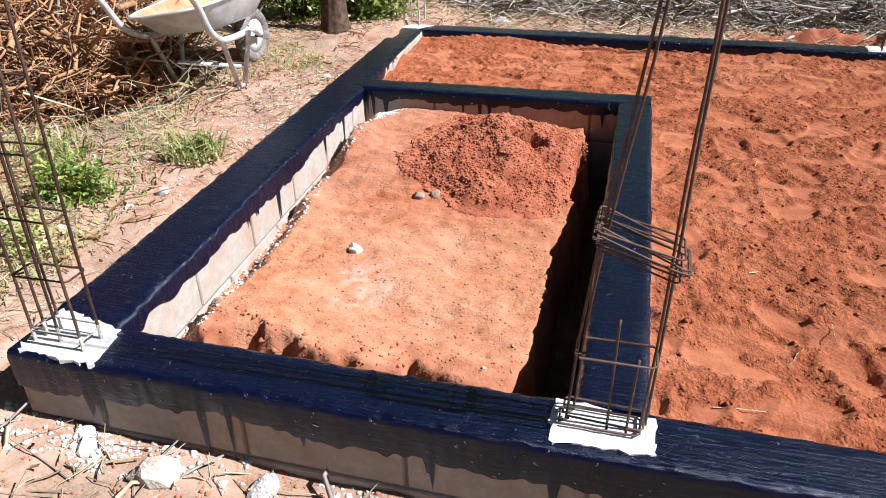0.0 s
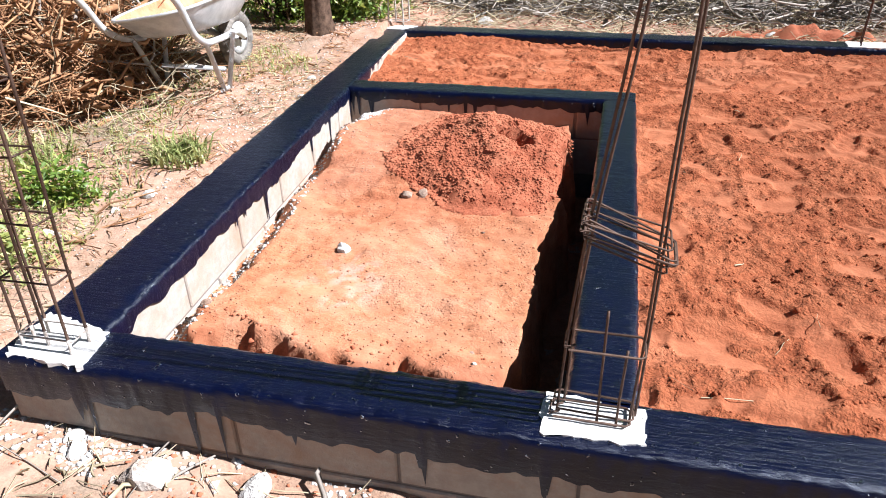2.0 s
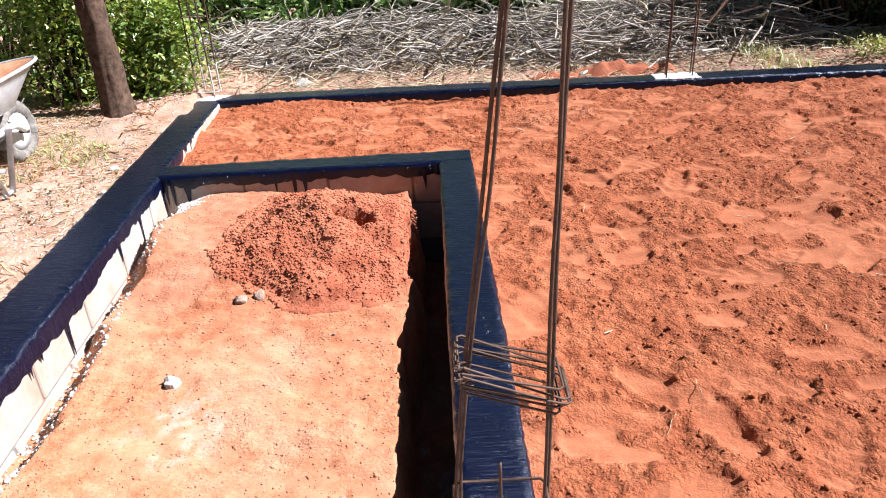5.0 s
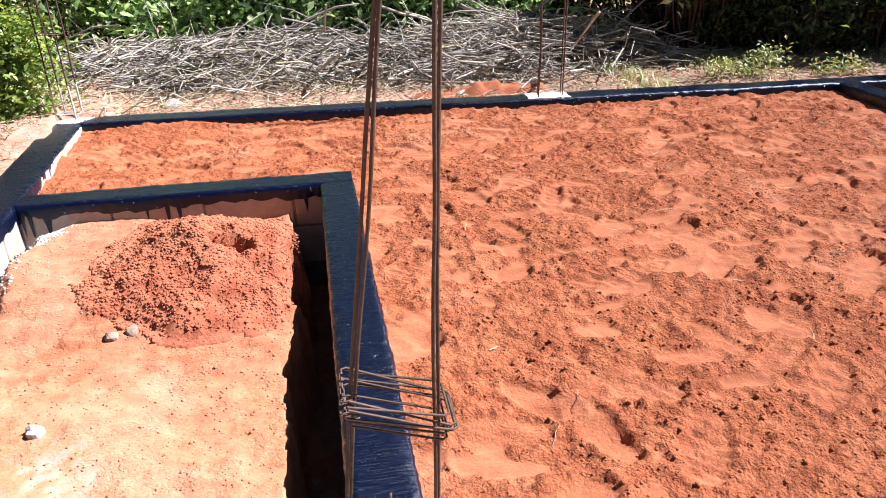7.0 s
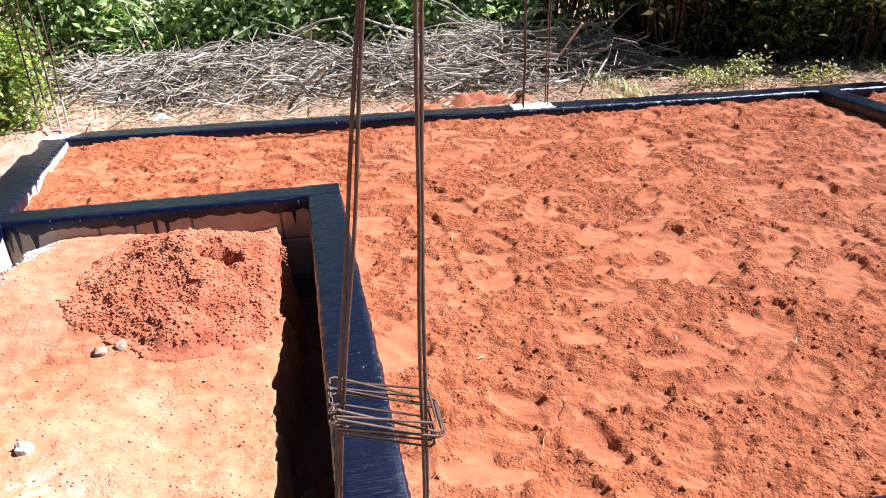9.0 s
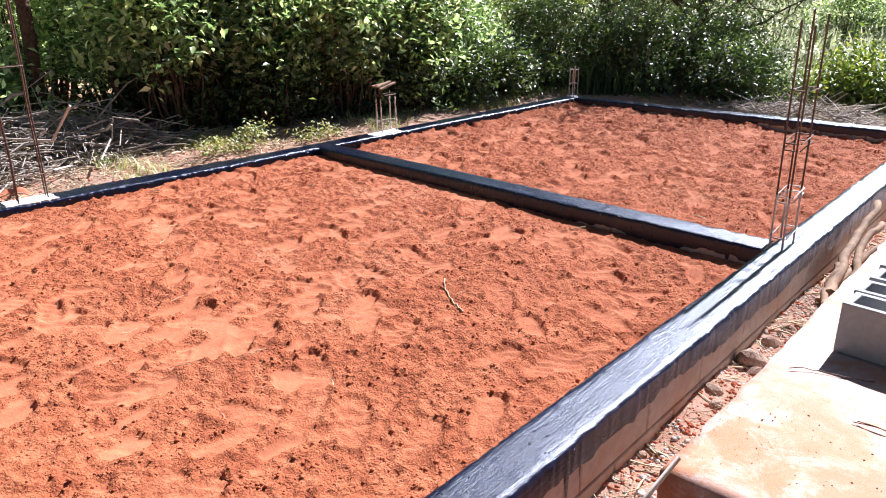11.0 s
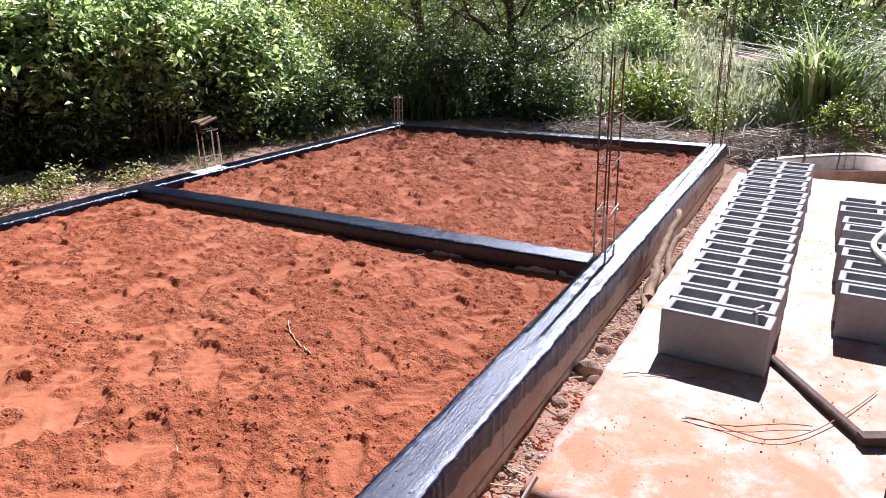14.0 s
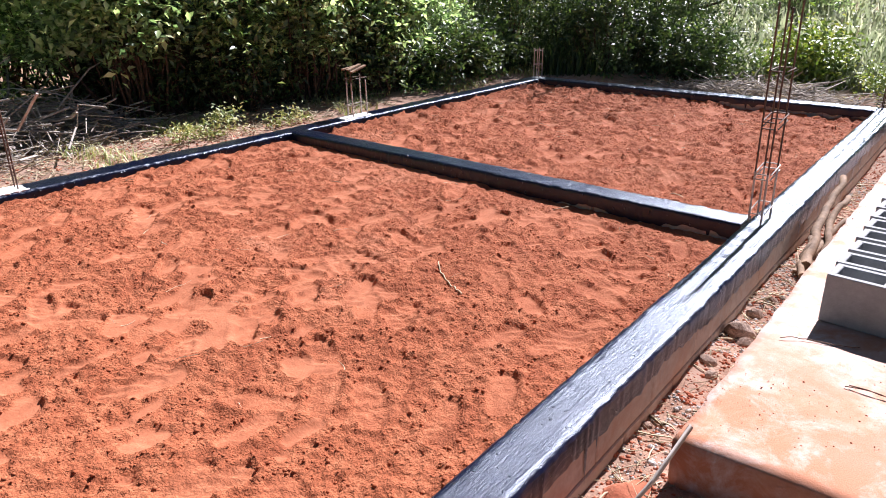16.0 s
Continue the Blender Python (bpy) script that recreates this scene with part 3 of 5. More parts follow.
def coat(name, o0, o1, i0, i1, parent, seed, low=0.085, drips=2.2, lift=0.0, deeper=1.0):
    """Bitumen over a wall's top and down its flanks, from the outer line o0-o1 to the inner line i0-i1."""
    o0, o1, i0, i1 = (np.array(p, float) for p in (o0, o1, i0, i1))
    step = 0.007
    n = max(3, int(np.linalg.norm(o1 - o0) / step))
    t = np.linspace(0, 1, n)[:, None]
    O, I = o0 * (1 - t) + o1 * t, i0 * (1 - t) + i1 * t
    across = (I - O) / np.linalg.norm(I - O, axis=1)[:, None]
    s = t[:, 0] * np.linalg.norm(o1 - o0)
    low = np.interp(t[:, 0], (0, 0.25, 1), (low, low, low * deeper))
    do, di = ragged(n, step, low, drips, seed), ragged(n, step, low, drips, seed + 50)
    wob = lambda k: 0.0026 * vnoise(s, 0 * s + k, 0.018, seed % 5) + 0.0024 * vnoise(s, 0 * s + k, 0.06, seed % 9) + 0.0018 * vnoise(s, 0 * s + k, 0.35, seed % 7)
    rows = []
    for side, z in ((-0.004, None), (-0.006, TOP - 0.014), (-0.002, TOP - 0.001), (0.006, TOP + 0.004)):
        zz = TOP - do if z is None else z + wob(seed + side * 100)
        rows.append(np.column_stack([O + across * (side + wob(seed + 3 + side * 100) * 0.9)[:, None] if z is not None else O + across * side, np.broadcast_to(zz, n)]))
    for k in range(1, 7):
        f = k / 7
        rows.append(np.column_stack([O * (1 - f) + I * f, TOP + 0.005 + wob(seed + k * 1.7) * 0.22]))
    for side, z in ((0.006, TOP + 0.004), (-0.002, TOP - 0.001), (-0.006, TOP - 0.014), (-0.004, None)):
        zz = TOP - di if z is None else z + wob(seed + 30 + side * 100)
        rows.append(np.column_stack([I - across * (side + wob(seed + 23 + side * 100) * 0.9)[:, None] if z is not None else I - across * side, np.broadcast_to(zz, n)]))
    V = np.stack(rows, 1)
    V[:, :, 2] += lift
    m = V.shape[1]
    idx = np.arange(n * m).reshape(n, m)
    F = np.stack([idx[:-1, :-1], idx[:-1, 1:], idx[1:, 1:], idx[1:, :-1]], -1).reshape(-1, 4)
    along, side = o1 - o0, i0 - o0
    if side[0] * along[1] - side[1] * along[0] < 0:
        F = F[:, ::-1]
    return raw_part(name, V.reshape(-1, 3), F, BITUMEN, parent, "glossy black bitumen coat with drips", True)


def block_mesh(length, height, thick):
    bm = bmesh.new()
    box(bm, 0, length, -thick / 2, thick / 2, 0, height)
    bmesh.ops.bevel(bm, geom=bm.edges[:], offset=0.004, segments=1, affect="EDGES")
    me = bpy.data.meshes.new("block")
    bm.to_mesh(me)
    bm.free()
    me.materials.append(BLOCK)
    return me


WALLS = {}
BLOCK_MESHES = {}


def foundation_wall(name, o0, o1, i0, i1, seed, label, low=0.085, drips=2.2, lift=0.0, shift=0.0, deeper=1.0):
    """One block wall: mortar core, two courses of blocks, bitumen coat. o: outer top line, i: inner top line."""
    o0, o1, i0, i1 = (Vector(p) for p in (o0, o1, i0, i1))
    c0, c1 = (o0 + i0) / 2, (o1 + i1) / 2
    thick = ((o0 - i0).length + (o1 - i1).length) / 2
    d = (c1 - c0)
    length = d.length
    turn = Matrix.Translation((c0.x, c0.y, 0)) @ Matrix.Rotation(math.atan2(d.y, d.x), 4, "Z")
    bm = bmesh.new()
    box(bm, 0, length, -thick / 2 + 0.006, thick / 2 - 0.006, -0.12, TOP - 0.004)
    bm.transform(turn)
    me = bpy.data.meshes.new(name)
    bm.to_mesh(me)
    bm.free()
    me.materials.append(MORTAR)
    wall = tagged(new(name, me), label, kind="structure")
    coat("bitumen_coat", o0, o1, i0, i1, wall, seed, low, drips, lift, deeper)
    WALLS[name] = (turn, length, thick, wall, shift)
    return wall


foundation_wall("wall_front", (0.49, -0.03), (9.03, 0.0), (0.49, 0.122), (9.03, 0.15), 11, "front foundation wall of grey blocks under black bitumen", 0.085, 3.0, 0.0, 0.16, 1.1)
foundation_wall("wall_left", (left_out(0.122), 0.122), (left_out(3.735), 3.735), (left_in(0.122), 0.122), (left_in(3.715), 3.715), 12, "side foundation wall of sunlit blocks with black bitumen top", 0.065, 2.4, 0.002)
foundation_wall("wall_back", (0.25, 3.896), (9.03, 3.594), (0.25, 3.72), (9.03, 3.445), 13, "back foundation wall coated in black bitumen", 0.07, 1.0, 0.001)
foundation_wall("wall_right", (9.03, 0.15), (9.03, 3.445), (8.87, 0.15), (8.87, 3.445), 14, "far end foundation wall with bitumen top", 0.06, 0.8, 0.002)
foundation_wall("wall_divider", (5.325, 0.15), (5.42, 3.565), (5.485, 0.15), (5.58, 3.560), 15, "dividing foundation wall with glossy bitumen top", 0.09, 1.0, 0.002)
foundation_wall("wall_pit_side", (1.882, 0.122), (1.858, 2.325), (2.032, 0.122), (2.003, 2.325), 16, "foundation wall beside the open trench, bitumen coated", 0.12, 1.2, 0.002)
foundation_wall("wall_pit_back", (float(left_in(2.325)), 2.325), (2.003, 2.325), (float(left_in(2.475)), 2.475), (2.003, 2.475), 17, "short foundation wall of grey blocks with dripping bitumen", 0.05, 5.5, 0.001)


# ---------------------------------------------------------------- white grout pads and rebar columns
def pad(corners, seed, lift=0.009):
    """A ragged dab of white grout on a wall top, between four corners."""
    r = np.random.default_rng(seed)
    c = [np.array(p, float) for p in corners]
    ring = []
    for k in range(4):
        a, b = c[k], c[(k + 1) % 4]
        m = max(4, int(np.linalg.norm(b - a) / 0.012))
        for j in range(m):
            ring.append(a + (b - a) * j / m + r.normal(0, 0.004, 2))
    bm = bmesh.new()
    top = [bm.verts.new((p[0], p[1], TOP + lift + r.uniform(-0.001, 0.001))) for p in ring]
    low = [bm.verts.new((p[0], p[1], TOP - 0.004)) for p in ring]
    bm.faces.new(top)
    for k in range(len(ring)):
        bm.faces.new((top[k], low[k], low[(k + 1) % len(ring)], top[(k + 1) % len(ring)]))
    bmesh.ops.triangulate(bm, faces=bm.faces[:])
    bmesh.ops.recalc_face_normals(bm, faces=bm.faces[:])
    return tagged(part("grout_pad", bm, GROUT, None), "dab of white grout on the bitumen wall top", "grout pad", "grout pads")


pad([(0.515, -0.024), (0.745, -0.028), (0.715, 0.112), (0.50, 0.16)], 1)
pad([(1.835, -0.004), (2.052, -0.002), (2.048, 0.105), (1.83, 0.125)], 2)
pad([(0.262, 3.735), (0.41, 3.73), (0.50, 3.875), (0.258, 3.885)], 3)
pad([(3.225, 3.635), (3.505, 3.625), (3.510, 3.768), (3.235, 3.776)], 4)
pad([(5.99, 3.555), (6.30, 3.545), (6.32, 3.672), (6.02, 3.682)], 5)
pad([(8.92, 3.46), (9.01, 3.46), (9.01, 3.575), (8.90, 3.58)], 6)


def stirrup(x0, x1, y0, y1, z, tilt=0.0, rad=0.0028, skew=0.0):
    """A closed square tie round four bars, hooked at one corner."""
    pts, k = [], 0.008
    for (px, py), (qx, qy) in (((x0, y0), (x1, y0)), ((x1, y0), (x1, y1)), ((x1, y1), (x0, y1)), ((x0, y1), (x0, y0))):
        d = np.array([qx - px, qy - py])
        d = d / np.linalg.norm(d)
        pts += [(px + d[0] * k, py + d[1] * k), (qx - d[0] * k, qy - d[1] * k)]
    pts.append((pts[0][0] + 0.012, pts[0][1] + 0.02))
    return np.array([(px, py, z + tilt * (px - x0) + skew * (py - y0)) for px, py in pts]), rad


def rebar_column(label, bars, ties, ribs=0.0048, pale_below=0.0):
    """bars: polylines of bar points; ties: stirrups as (points, radius)."""
    foot = bars[0][0]
    col = thing("rebar_column", label, "rebar column", "rebar columns", at=(foot[0], foot[1], TOP))
    for b in bars:
        b = np.array(b, float)
        long = np.linalg.norm(b[-1] - b[0])
        n = max(4, int(long / 0.02))
        t = np.linspace(0, 1, n)
        u = (b[:, 2] - b[0, 2]) / (b[-1, 2] - b[0, 2])
        p = np.column_stack([np.interp(t, u, b[:, k]) for k in range(3)])
        p[:, 0] += 0.004 * vnoise(p[:, 2], 0 * t + b[0, 0] * 9, 0.25, 31)
        rad = ribs * (1 + 0.10 * (np.arange(n) % 2))
        low = p[:, 2] <= pale_below
        if low.sum() > 2:
            k = int(low.sum())
            if k < n - 1:
                tube_part("bar", [(p[k - 1:], rad[k - 1:])], STEEL, col)
            tube_part("bar_foot", [(p[:k], rad[:k] * 1.15)], PALE_STEEL, col, "bar foot whitened by grout")
        else:
            tube_part("bar", [(p, rad)], STEEL, col)
    for pts, rad in ties:
        tube_part("stirrup", [(pts, rad)], PALE_STEEL if pts[0, 2] < pale_below else STEEL, col, sides=5)
    return col


# column beside the trench: slack ties bundled half way up, tall paired bars
c_bars = []
for dx, by in ((-0.005, 0.062), (0.006, 0.098)):
    c_bars.append([(x + dx, by, z) for x, z in ((1.862, 0.35), (1.866, 0.40), (1.880, 0.60), (1.900, 0.83), (1.928, 1.06), (1.953, 1.27), (1.978, 1.46), (2.02, 1.9), (2.05, 2.4))])
for dx, by in ((-0.006, 0.060), (0.005, 0.085)):
    c_bars.append([(x + dx, by, z) for x, z in ((2.020, 0.35), (2.023, 0.40), (2.029, 0.60), (2.034, 0.83), (2.037, 1.06), (2.043, 1.27), (2.050, 1.46), (2.062, 1.9), (2.075, 2.4))])
c_bars.append([(1.950, 0.047, TOP - 0.05), (1.951, 0.048, 0.69)])
c_bars.append([(1.988, 0.042, TOP - 0.05), (1.992, 0.050, 0.60)])
c_ties = [stirrup(1.872, 2.028, 0.03, 0.102, 0.600), stirrup(1.850, 2.016, 0.038, 0.095, 0.417), stirrup(1.856, 2.022, 0.048, 0.11, 0.432, -0.05)]
for k in range(6):
    g = np.random.default_rng(k + 5)
    c_ties.append(stirrup(1.886 + g.uniform(-0.006, 0.006), 2.048 + g.uniform(-0.008, 0.012), 0.040 + g.uniform(-0.008, 0.008), 0.128 + g.uniform(-0.012, 0.012),
                          0.888 - 0.010 * k, -0.36 + g.uniform(-0.10, 0.10), 0.0022, 0.03))
rebar_column("tall rusty rebar column with slack bundled stirrups on white grout", c_bars, c_ties, 0.0031, 0.40)

# corner column with stirrups at even steps
l_bars = [[(bx, by, TOP - 0.05), (bx + 0.028, by + 0.01, 2.2)] for bx, by in ((0.530, 0.020), (0.558, 0.080), (0.683, 0.010), (0.690, 0.066), (0.545, 0.045), (0.600, 0.030))]
l_ties = [stirrup(0.538, 0.698, 0.012, 0.078, TOP + 0.045 + 0.158 * k, 0.03 * (k % 2)) for k in range(12)]
rebar_column("corner rebar column of rusty bars and stirrups on white grout", l_bars, l_ties, 0.0038, 0.47)

b_bars = [[(bx, by, TOP - 0.05), (bx - 0.02, by, 2.4)] for bx, by in ((0.285, 3.82), (0.322, 3.865), (0.390, 3.82), (0.425, 3.87))]
rebar_column("slender rebar column at the far corner by the brush", b_bars, [stirrup(0.29, 0.425, 3.79, 3.85, TOP + 0.05), stirrup(0.28, 0.415, 3.79, 3.85, TOP + 0.52)], 0.0048, 0.62)

m_bars = [[(bx, by, TOP - 0.05), (bx + 0.01, by, 2.3)] for bx, by in ((3.30, 3.66), (3.315, 3.73), (3.465, 3.67), (3.475, 3.74))]
rebar_column("slender rebar column rising from the back wall", m_bars, [stirrup(3.30, 3.475, 3.66, 3.74, TOP + 0.16 + 0.62 * k) for k in range(3)], 0.0045, 0.43)

p_bars = [[(bx, by, TOP - 0.05), (bx - 0.01, by, top)] for bx, by, top in ((6.13, 3.60, 0.80), (6.15, 3.68, 0.78), (6.29, 3.59, 0.72), (6.30, 3.67, 0.74))]
post = rebar_column("short stub of four bars with scrap wood on its top", p_bars, [stirrup(6.12, 6.31, 3.59, 3.68, 0.50), stirrup(6.11, 6.30, 3.59, 3.68, 0.72)], 0.0046, 0.70)
bm = bmesh.new()
for k, (y, z, a) in enumerate(((3.60, 0.795, 8), (3.65, 0.805, 14), (3.69, 0.80, 4))):
    v0 = len(bm.verts)
    box(bm, -0.10, 0.10, -0.014, 0.014, -0.006, 0.006)
    bmesh.ops.transform(bm, matrix=pose(6.21, y, z, 0, -10 + 3 * k, a), verts=bm.verts[v0:])
part("scrap_board", bm, WOOD, post, "weathered scrap boards")
f_bars = [[(bx, by, TOP - 0.05), (bx, by, top)] for bx, by, top in ((8.93, 3.49, 0.74), (8.94, 3.56, 0.72), (9.00, 3.49, 0.72), (9.005, 3.56, 0.70))]
rebar_column("short stub of four bars at the far corner", f_bars, [stirrup(8.92, 9.01, 3.49, 3.56, 0.55), stirrup(8.92, 9.01, 3.49, 3.56, 0.70)], 0.005, 0.75)

d_bars = [[(bx, by, TOP - 0.05), (bx - 0.03, by, 1.40 + 0.02 * k)] for k, (bx, by) in enumerate(((5.36, 0.07), (5.39, 0.135), (5.50, 0.065), (5.52, 0.13)))]
d_ties = [stirrup(5.355, 5.52, 0.06, 0.135, z, 0.12, 0.0034) for z in (0.46, 0.63, 0.655, 0.87, 0.90)] + [stirrup(5.345, 5.51, 0.06, 0.135, 1.13)]
rebar_column("rusty rebar column where two foundation walls meet", d_bars, d_ties, 0.0042, 0.66)
e_bars = [[(bx, by, TOP - 0.05), (bx - 0.03, by, 2.5)] for bx, by in ((8.90, 0.04), (8.91, 0.11), (8.99, 0.04), (9.00, 0.11))]
rebar_column("tall rebar column at the far front corner", e_bars, [stirrup(8.895, 9.00, 0.035, 0.115, TOP + 0.12 + 0.2 * k) for k in range(9)], 0.0042)

# ---------------------------------------------------------------- slab and hollow blocks
sx, sy = np.arange(3.64, 8.31, 0.05), np.arange(-3.6, -0.17, 0.05)
sv, sf = grid_mesh(sx, sy, lambda x, y: 0.316 + 0.004 * vnoise(x, y, 0.3, 41) + 0.002 * vnoise(x, y, 0.08, 42))
n, m = len(sx), len(sy)
idx = np.arange(n * m).reshape(n, m)
rim = np.concatenate([idx[:, 0], idx[-1, 1:], idx[-2::-1, -1], idx[0, -2:0:-1]])
sv[rim, 2] -= 0.006
sv[rim, :2] += np.column_stack([0.008 * vnoise(sv[rim, 0], sv[rim, 1], 0.09, 43), 0.008 * vnoise(sv[rim, 0], sv[rim, 1], 0.09, 44)])
foot = sv[rim].copy()
foot[:, 2] = 0.10
k = len(rim)
low = len(sv) + np.arange(k)
skirt = np.stack([rim, low, np.roll(low, -1), np.roll(rim, -1)], -1)
slab_xy = np.concatenate([sv, foot])
slab = raw_part("slab_floor", slab_xy, np.concatenate([sf, skirt]), SLAB, None, "pale concrete slab dusted with orange earth", False, "structure")
mark(slab, "dust", sstep(5.6, 4.0, slab_xy[:, 0] + 0.5 * vnoise(slab_xy[:, 0], slab_xy[:, 1], 0.6, 49)))
SLAB_TOP = 0.318


def hollow_block_mesh():
    """A two-cell block lying along y, 0.39 x 0.14 x 0.19, open through its height."""
    L, W, H, t, web = 0.39, 0.14, 0.19, 0.026, 0.03
    ys_ = [-L / 2, -L / 2 + t, -web / 2, web / 2, L / 2 - t, L / 2]
    xs_ = [-W / 2, -W / 2 + t, W / 2 - t, W / 2]
    bm = bmesh.new()
    g = {}
    for z in (0, H):
        for i, x in enumerate(xs_):
            for j, y in enumerate(ys_):
                g[i, j, z] = bm.verts.new((x, y, z))
    hole = lambda i, j: i == 1 and j in (1, 3)
    for i in range(3):
        for j in range(5):
            if hole(i, j):
                a, b, c, d = (i, j), (i + 1, j), (i + 1, j + 1), (i, j + 1)
                for p, q in ((a, b), (b, c), (c, d), (d, a)):
                    bm.faces.new((g[*p, 0], g[*q, 0], g[*q, H], g[*p, H]))
            else:
                for z in (0, H):
                    bm.faces.new((g[i, j, z], g[i + 1, j, z], g[i + 1, j + 1, z], g[i, j + 1, z]))
    for i in range(3):
        for j in (0, 5):
            bm.faces.new((g[i, j, 0], g[i + 1, j, 0], g[i + 1, j, H], g[i, j, H]))
    for j in range(5):
        for i in (0, 3):
            bm.faces.new((g[i, j, 0], g[i, j + 1, 0], g[i, j + 1, H], g[i, j, H]))
    bmesh.ops.recalc_face_normals(bm, faces=bm.faces[:])
    sharp = [e for e in bm.edges if len(e.link_faces) == 2 and e.calc_face_angle() > 0.5]
    bmesh.ops.bevel(bm, geom=sharp, offset=0.003, segments=1, affect="EDGES")
    me = bpy.data.meshes.new("hollow_block")
    bm.to_mesh(me)
    bm.free()
    me.materials.append(NEWBLOCK)
    return me


HOLLOW = hollow_block_mesh()
br = np.random.default_rng(21)


def hollow_block(x, y, turn, label):
    ob = new("hollow_block", HOLLOW)
    ob.matrix_basis = pose(x, y, SLAB_TOP, 0, 0, turn)
    return tagged(ob, label, "concrete block", "hollow blocks on the slab")


for k in range(20):
    hollow_block(4.715 + 0.163 * k + br.uniform(-0.008, 0.008), -0.553 + 0.0002 * k + br.uniform(-0.010, 0.010), -5.0 + br.uniform(-1.6, 1.6), "new grey two-cell concrete block standing in a row on the slab")
for k, x in enumerate((5.20, 5.36, 5.52, 5.72, 5.88, 6.16, 6.32, 6.58, 6.80)):
    hollow_block(x, -1.145 + br.uniform(-0.02, 0.02), -4 + br.uniform(-2, 2), "new grey concrete block in a loose second row on the slab")

# ---------------------------------------------------------------- things on and beside the slab
def timber(name, pts, rad, label, category, mat, sides=8, flat=1.0):
    v, f = tube_arrays([(pts, rad)], sides)
    c = np.asarray(pts, float)[:, 2].mean()
    v[:, 2] = c + (v[:, 2] - c) * flat
    return tagged(raw_part(name, v, f, mat, None, "", True), label, category)


ob = thing("dark_timber_offcut", "dark weathered timber offcut lying on the slab", "timber", at=(4.56, -0.9, SLAB_TOP))
bm = bmesh.new()
box(bm, -0.30, 0.30, -0.016, 0.016, 0, 0.022)
bmesh.ops.bevel(bm, geom=bm.edges[:], offset=0.005, segments=1, affect="EDGES")
bm.transform(pose(4.565, -0.90, SLAB_TOP + 0.002, 0, 0, 33.5))
part("plank", bm, DARKWOOD, ob)
bm = bmesh.new()
box(bm, -0.05, 0.07, -0.02, 0.02, 0, 0.03)
bm.transform(pose(4.345, -1.085, SLAB_TOP + 0.002, 0, 0, -62))
part("broken_end", bm, DARKWOOD, ob)

wr = np.random.default_rng(5)
a = np.linspace(0, 1, 30)
for pts, z in ((np.column_stack([4.21 - 0.045 * np.sin(a * 2.2) + 0.02 * np.sin(a * 9) + 0.52 * a ** 3, -0.53 - 0.57 * a]), 0.006), (np.column_stack([4.22 + 0.10 * a - 0.03 * np.sin(a * 5.0), -0.54 - 0.37 * a]), 0.008),
               (np.column_stack([4.42 + 0.10 * a + 0.012 * np.sin(a * 6), -0.28 - 0.24 * a]), 0.005)):
    p = np.column_stack([pts, SLAB_TOP + z + 0.01 * np.abs(vnoise(a, 0 * a, 0.2, 51))])
    tagged(tube_part("loose_wire", [(p, 0.0019)], WIRE, None, sides=5), "thin brown tie wire curled on the slab", "wire", "loose wires")
a = np.linspace(0, 1, 26)
tagged(tube_part("pale_hose", [(np.column_stack([5.32 + 0.95 * a, -1.24 + 0.13 * np.sin(a * 3.1) + 0.05 * a, SLAB_TOP + 0.204 + 0.01 * np.sin(a * 6)]), 0.013)], plain("pale_hose_skin", (0.6, 0.58, 0.54), (0.78, 0.76, 0.72), 20, 0.6), None, sides=8), "pale hose lying over the loose blocks", "hose")
tagged(tube_part("frayed_rope", [(np.column_stack([4.72 + 0.02 * np.sin(a * 7) + 0.10 * a, -0.70 + 0.015 * np.sin(a * 11) + 0.02 * a, SLAB_TOP + 0.200 - 0.05 * (a < 0.12)]), 0.006)], PALE_STEEL, None, sides=5), "short pale rope end lying on a block", "rope")

# branches leaning between wall and slab
for p0, p1, r0, r1 in (((5.45, -0.14, 0.22), (6.45, -0.075, 0.42), 0.026, 0.018), ((5.52, -0.18, 0.21), (6.25, -0.15, 0.36), 0.023, 0.016), ((5.40, -0.11, 0.19), (6.05, -0.20, 0.30), 0.018, 0.013), ((5.36, -0.15, 0.20), (5.75, -0.10, 0.27), 0.018, 0.012)):
    t = np.linspace(0, 1, 14)
    p = wiggle(p0, p1, 14, 0.010, wr)
    tagged(tube_part("cut_branch", [(p, r0 * (1 - t) + r1 * t)], WOOD, None, sides=8), "peeled crooked branch lying beside the wall", "branch", "cut branches")

# old metal tub at the end of the slab
th = np.linspace(0, 2 * np.pi, 40, endpoint=False)
rings = []
for rx, ry, z in ((0.02, 0.02, 0.215), (0.36, 0.21, 0.21), (0.46, 0.28, 0.24), (0.53, 0.33, 0.37), (0.555, 0.35, 0.385), (0.555, 0.35, 0.375), (0.50, 0.305, 0.36), (0.43, 0.26, 0.255), (0.34, 0.20, 0.23), (0.02, 0.02, 0.228)):
    sq = (np.abs(np.cos(th)) ** 3.2 + np.abs(np.sin(th)) ** 3.2) ** (-1 / 3.2)
    rings.append(np.column_stack([rx * sq * np.cos(th), ry * sq * np.sin(th), np.full(40, z) + 0.01 * np.sin(th * 2)]))
tv = np.concatenate(rings)
ca, sa = math.cos(radians(-58)), math.sin(radians(-58))
tv = np.column_stack([8.95 + tv[:, 0] * ca - tv[:, 1] * sa, -0.93 + tv[:, 0] * sa + tv[:, 1] * ca, tv[:, 2] - 0.05])
ti = np.arange(len(rings))[:-1, None] * 40 + np.arange(40)[None]
tj = np.arange(len(rings))[:-1, None] * 40 + (np.arange(40)[None] + 1) % 40
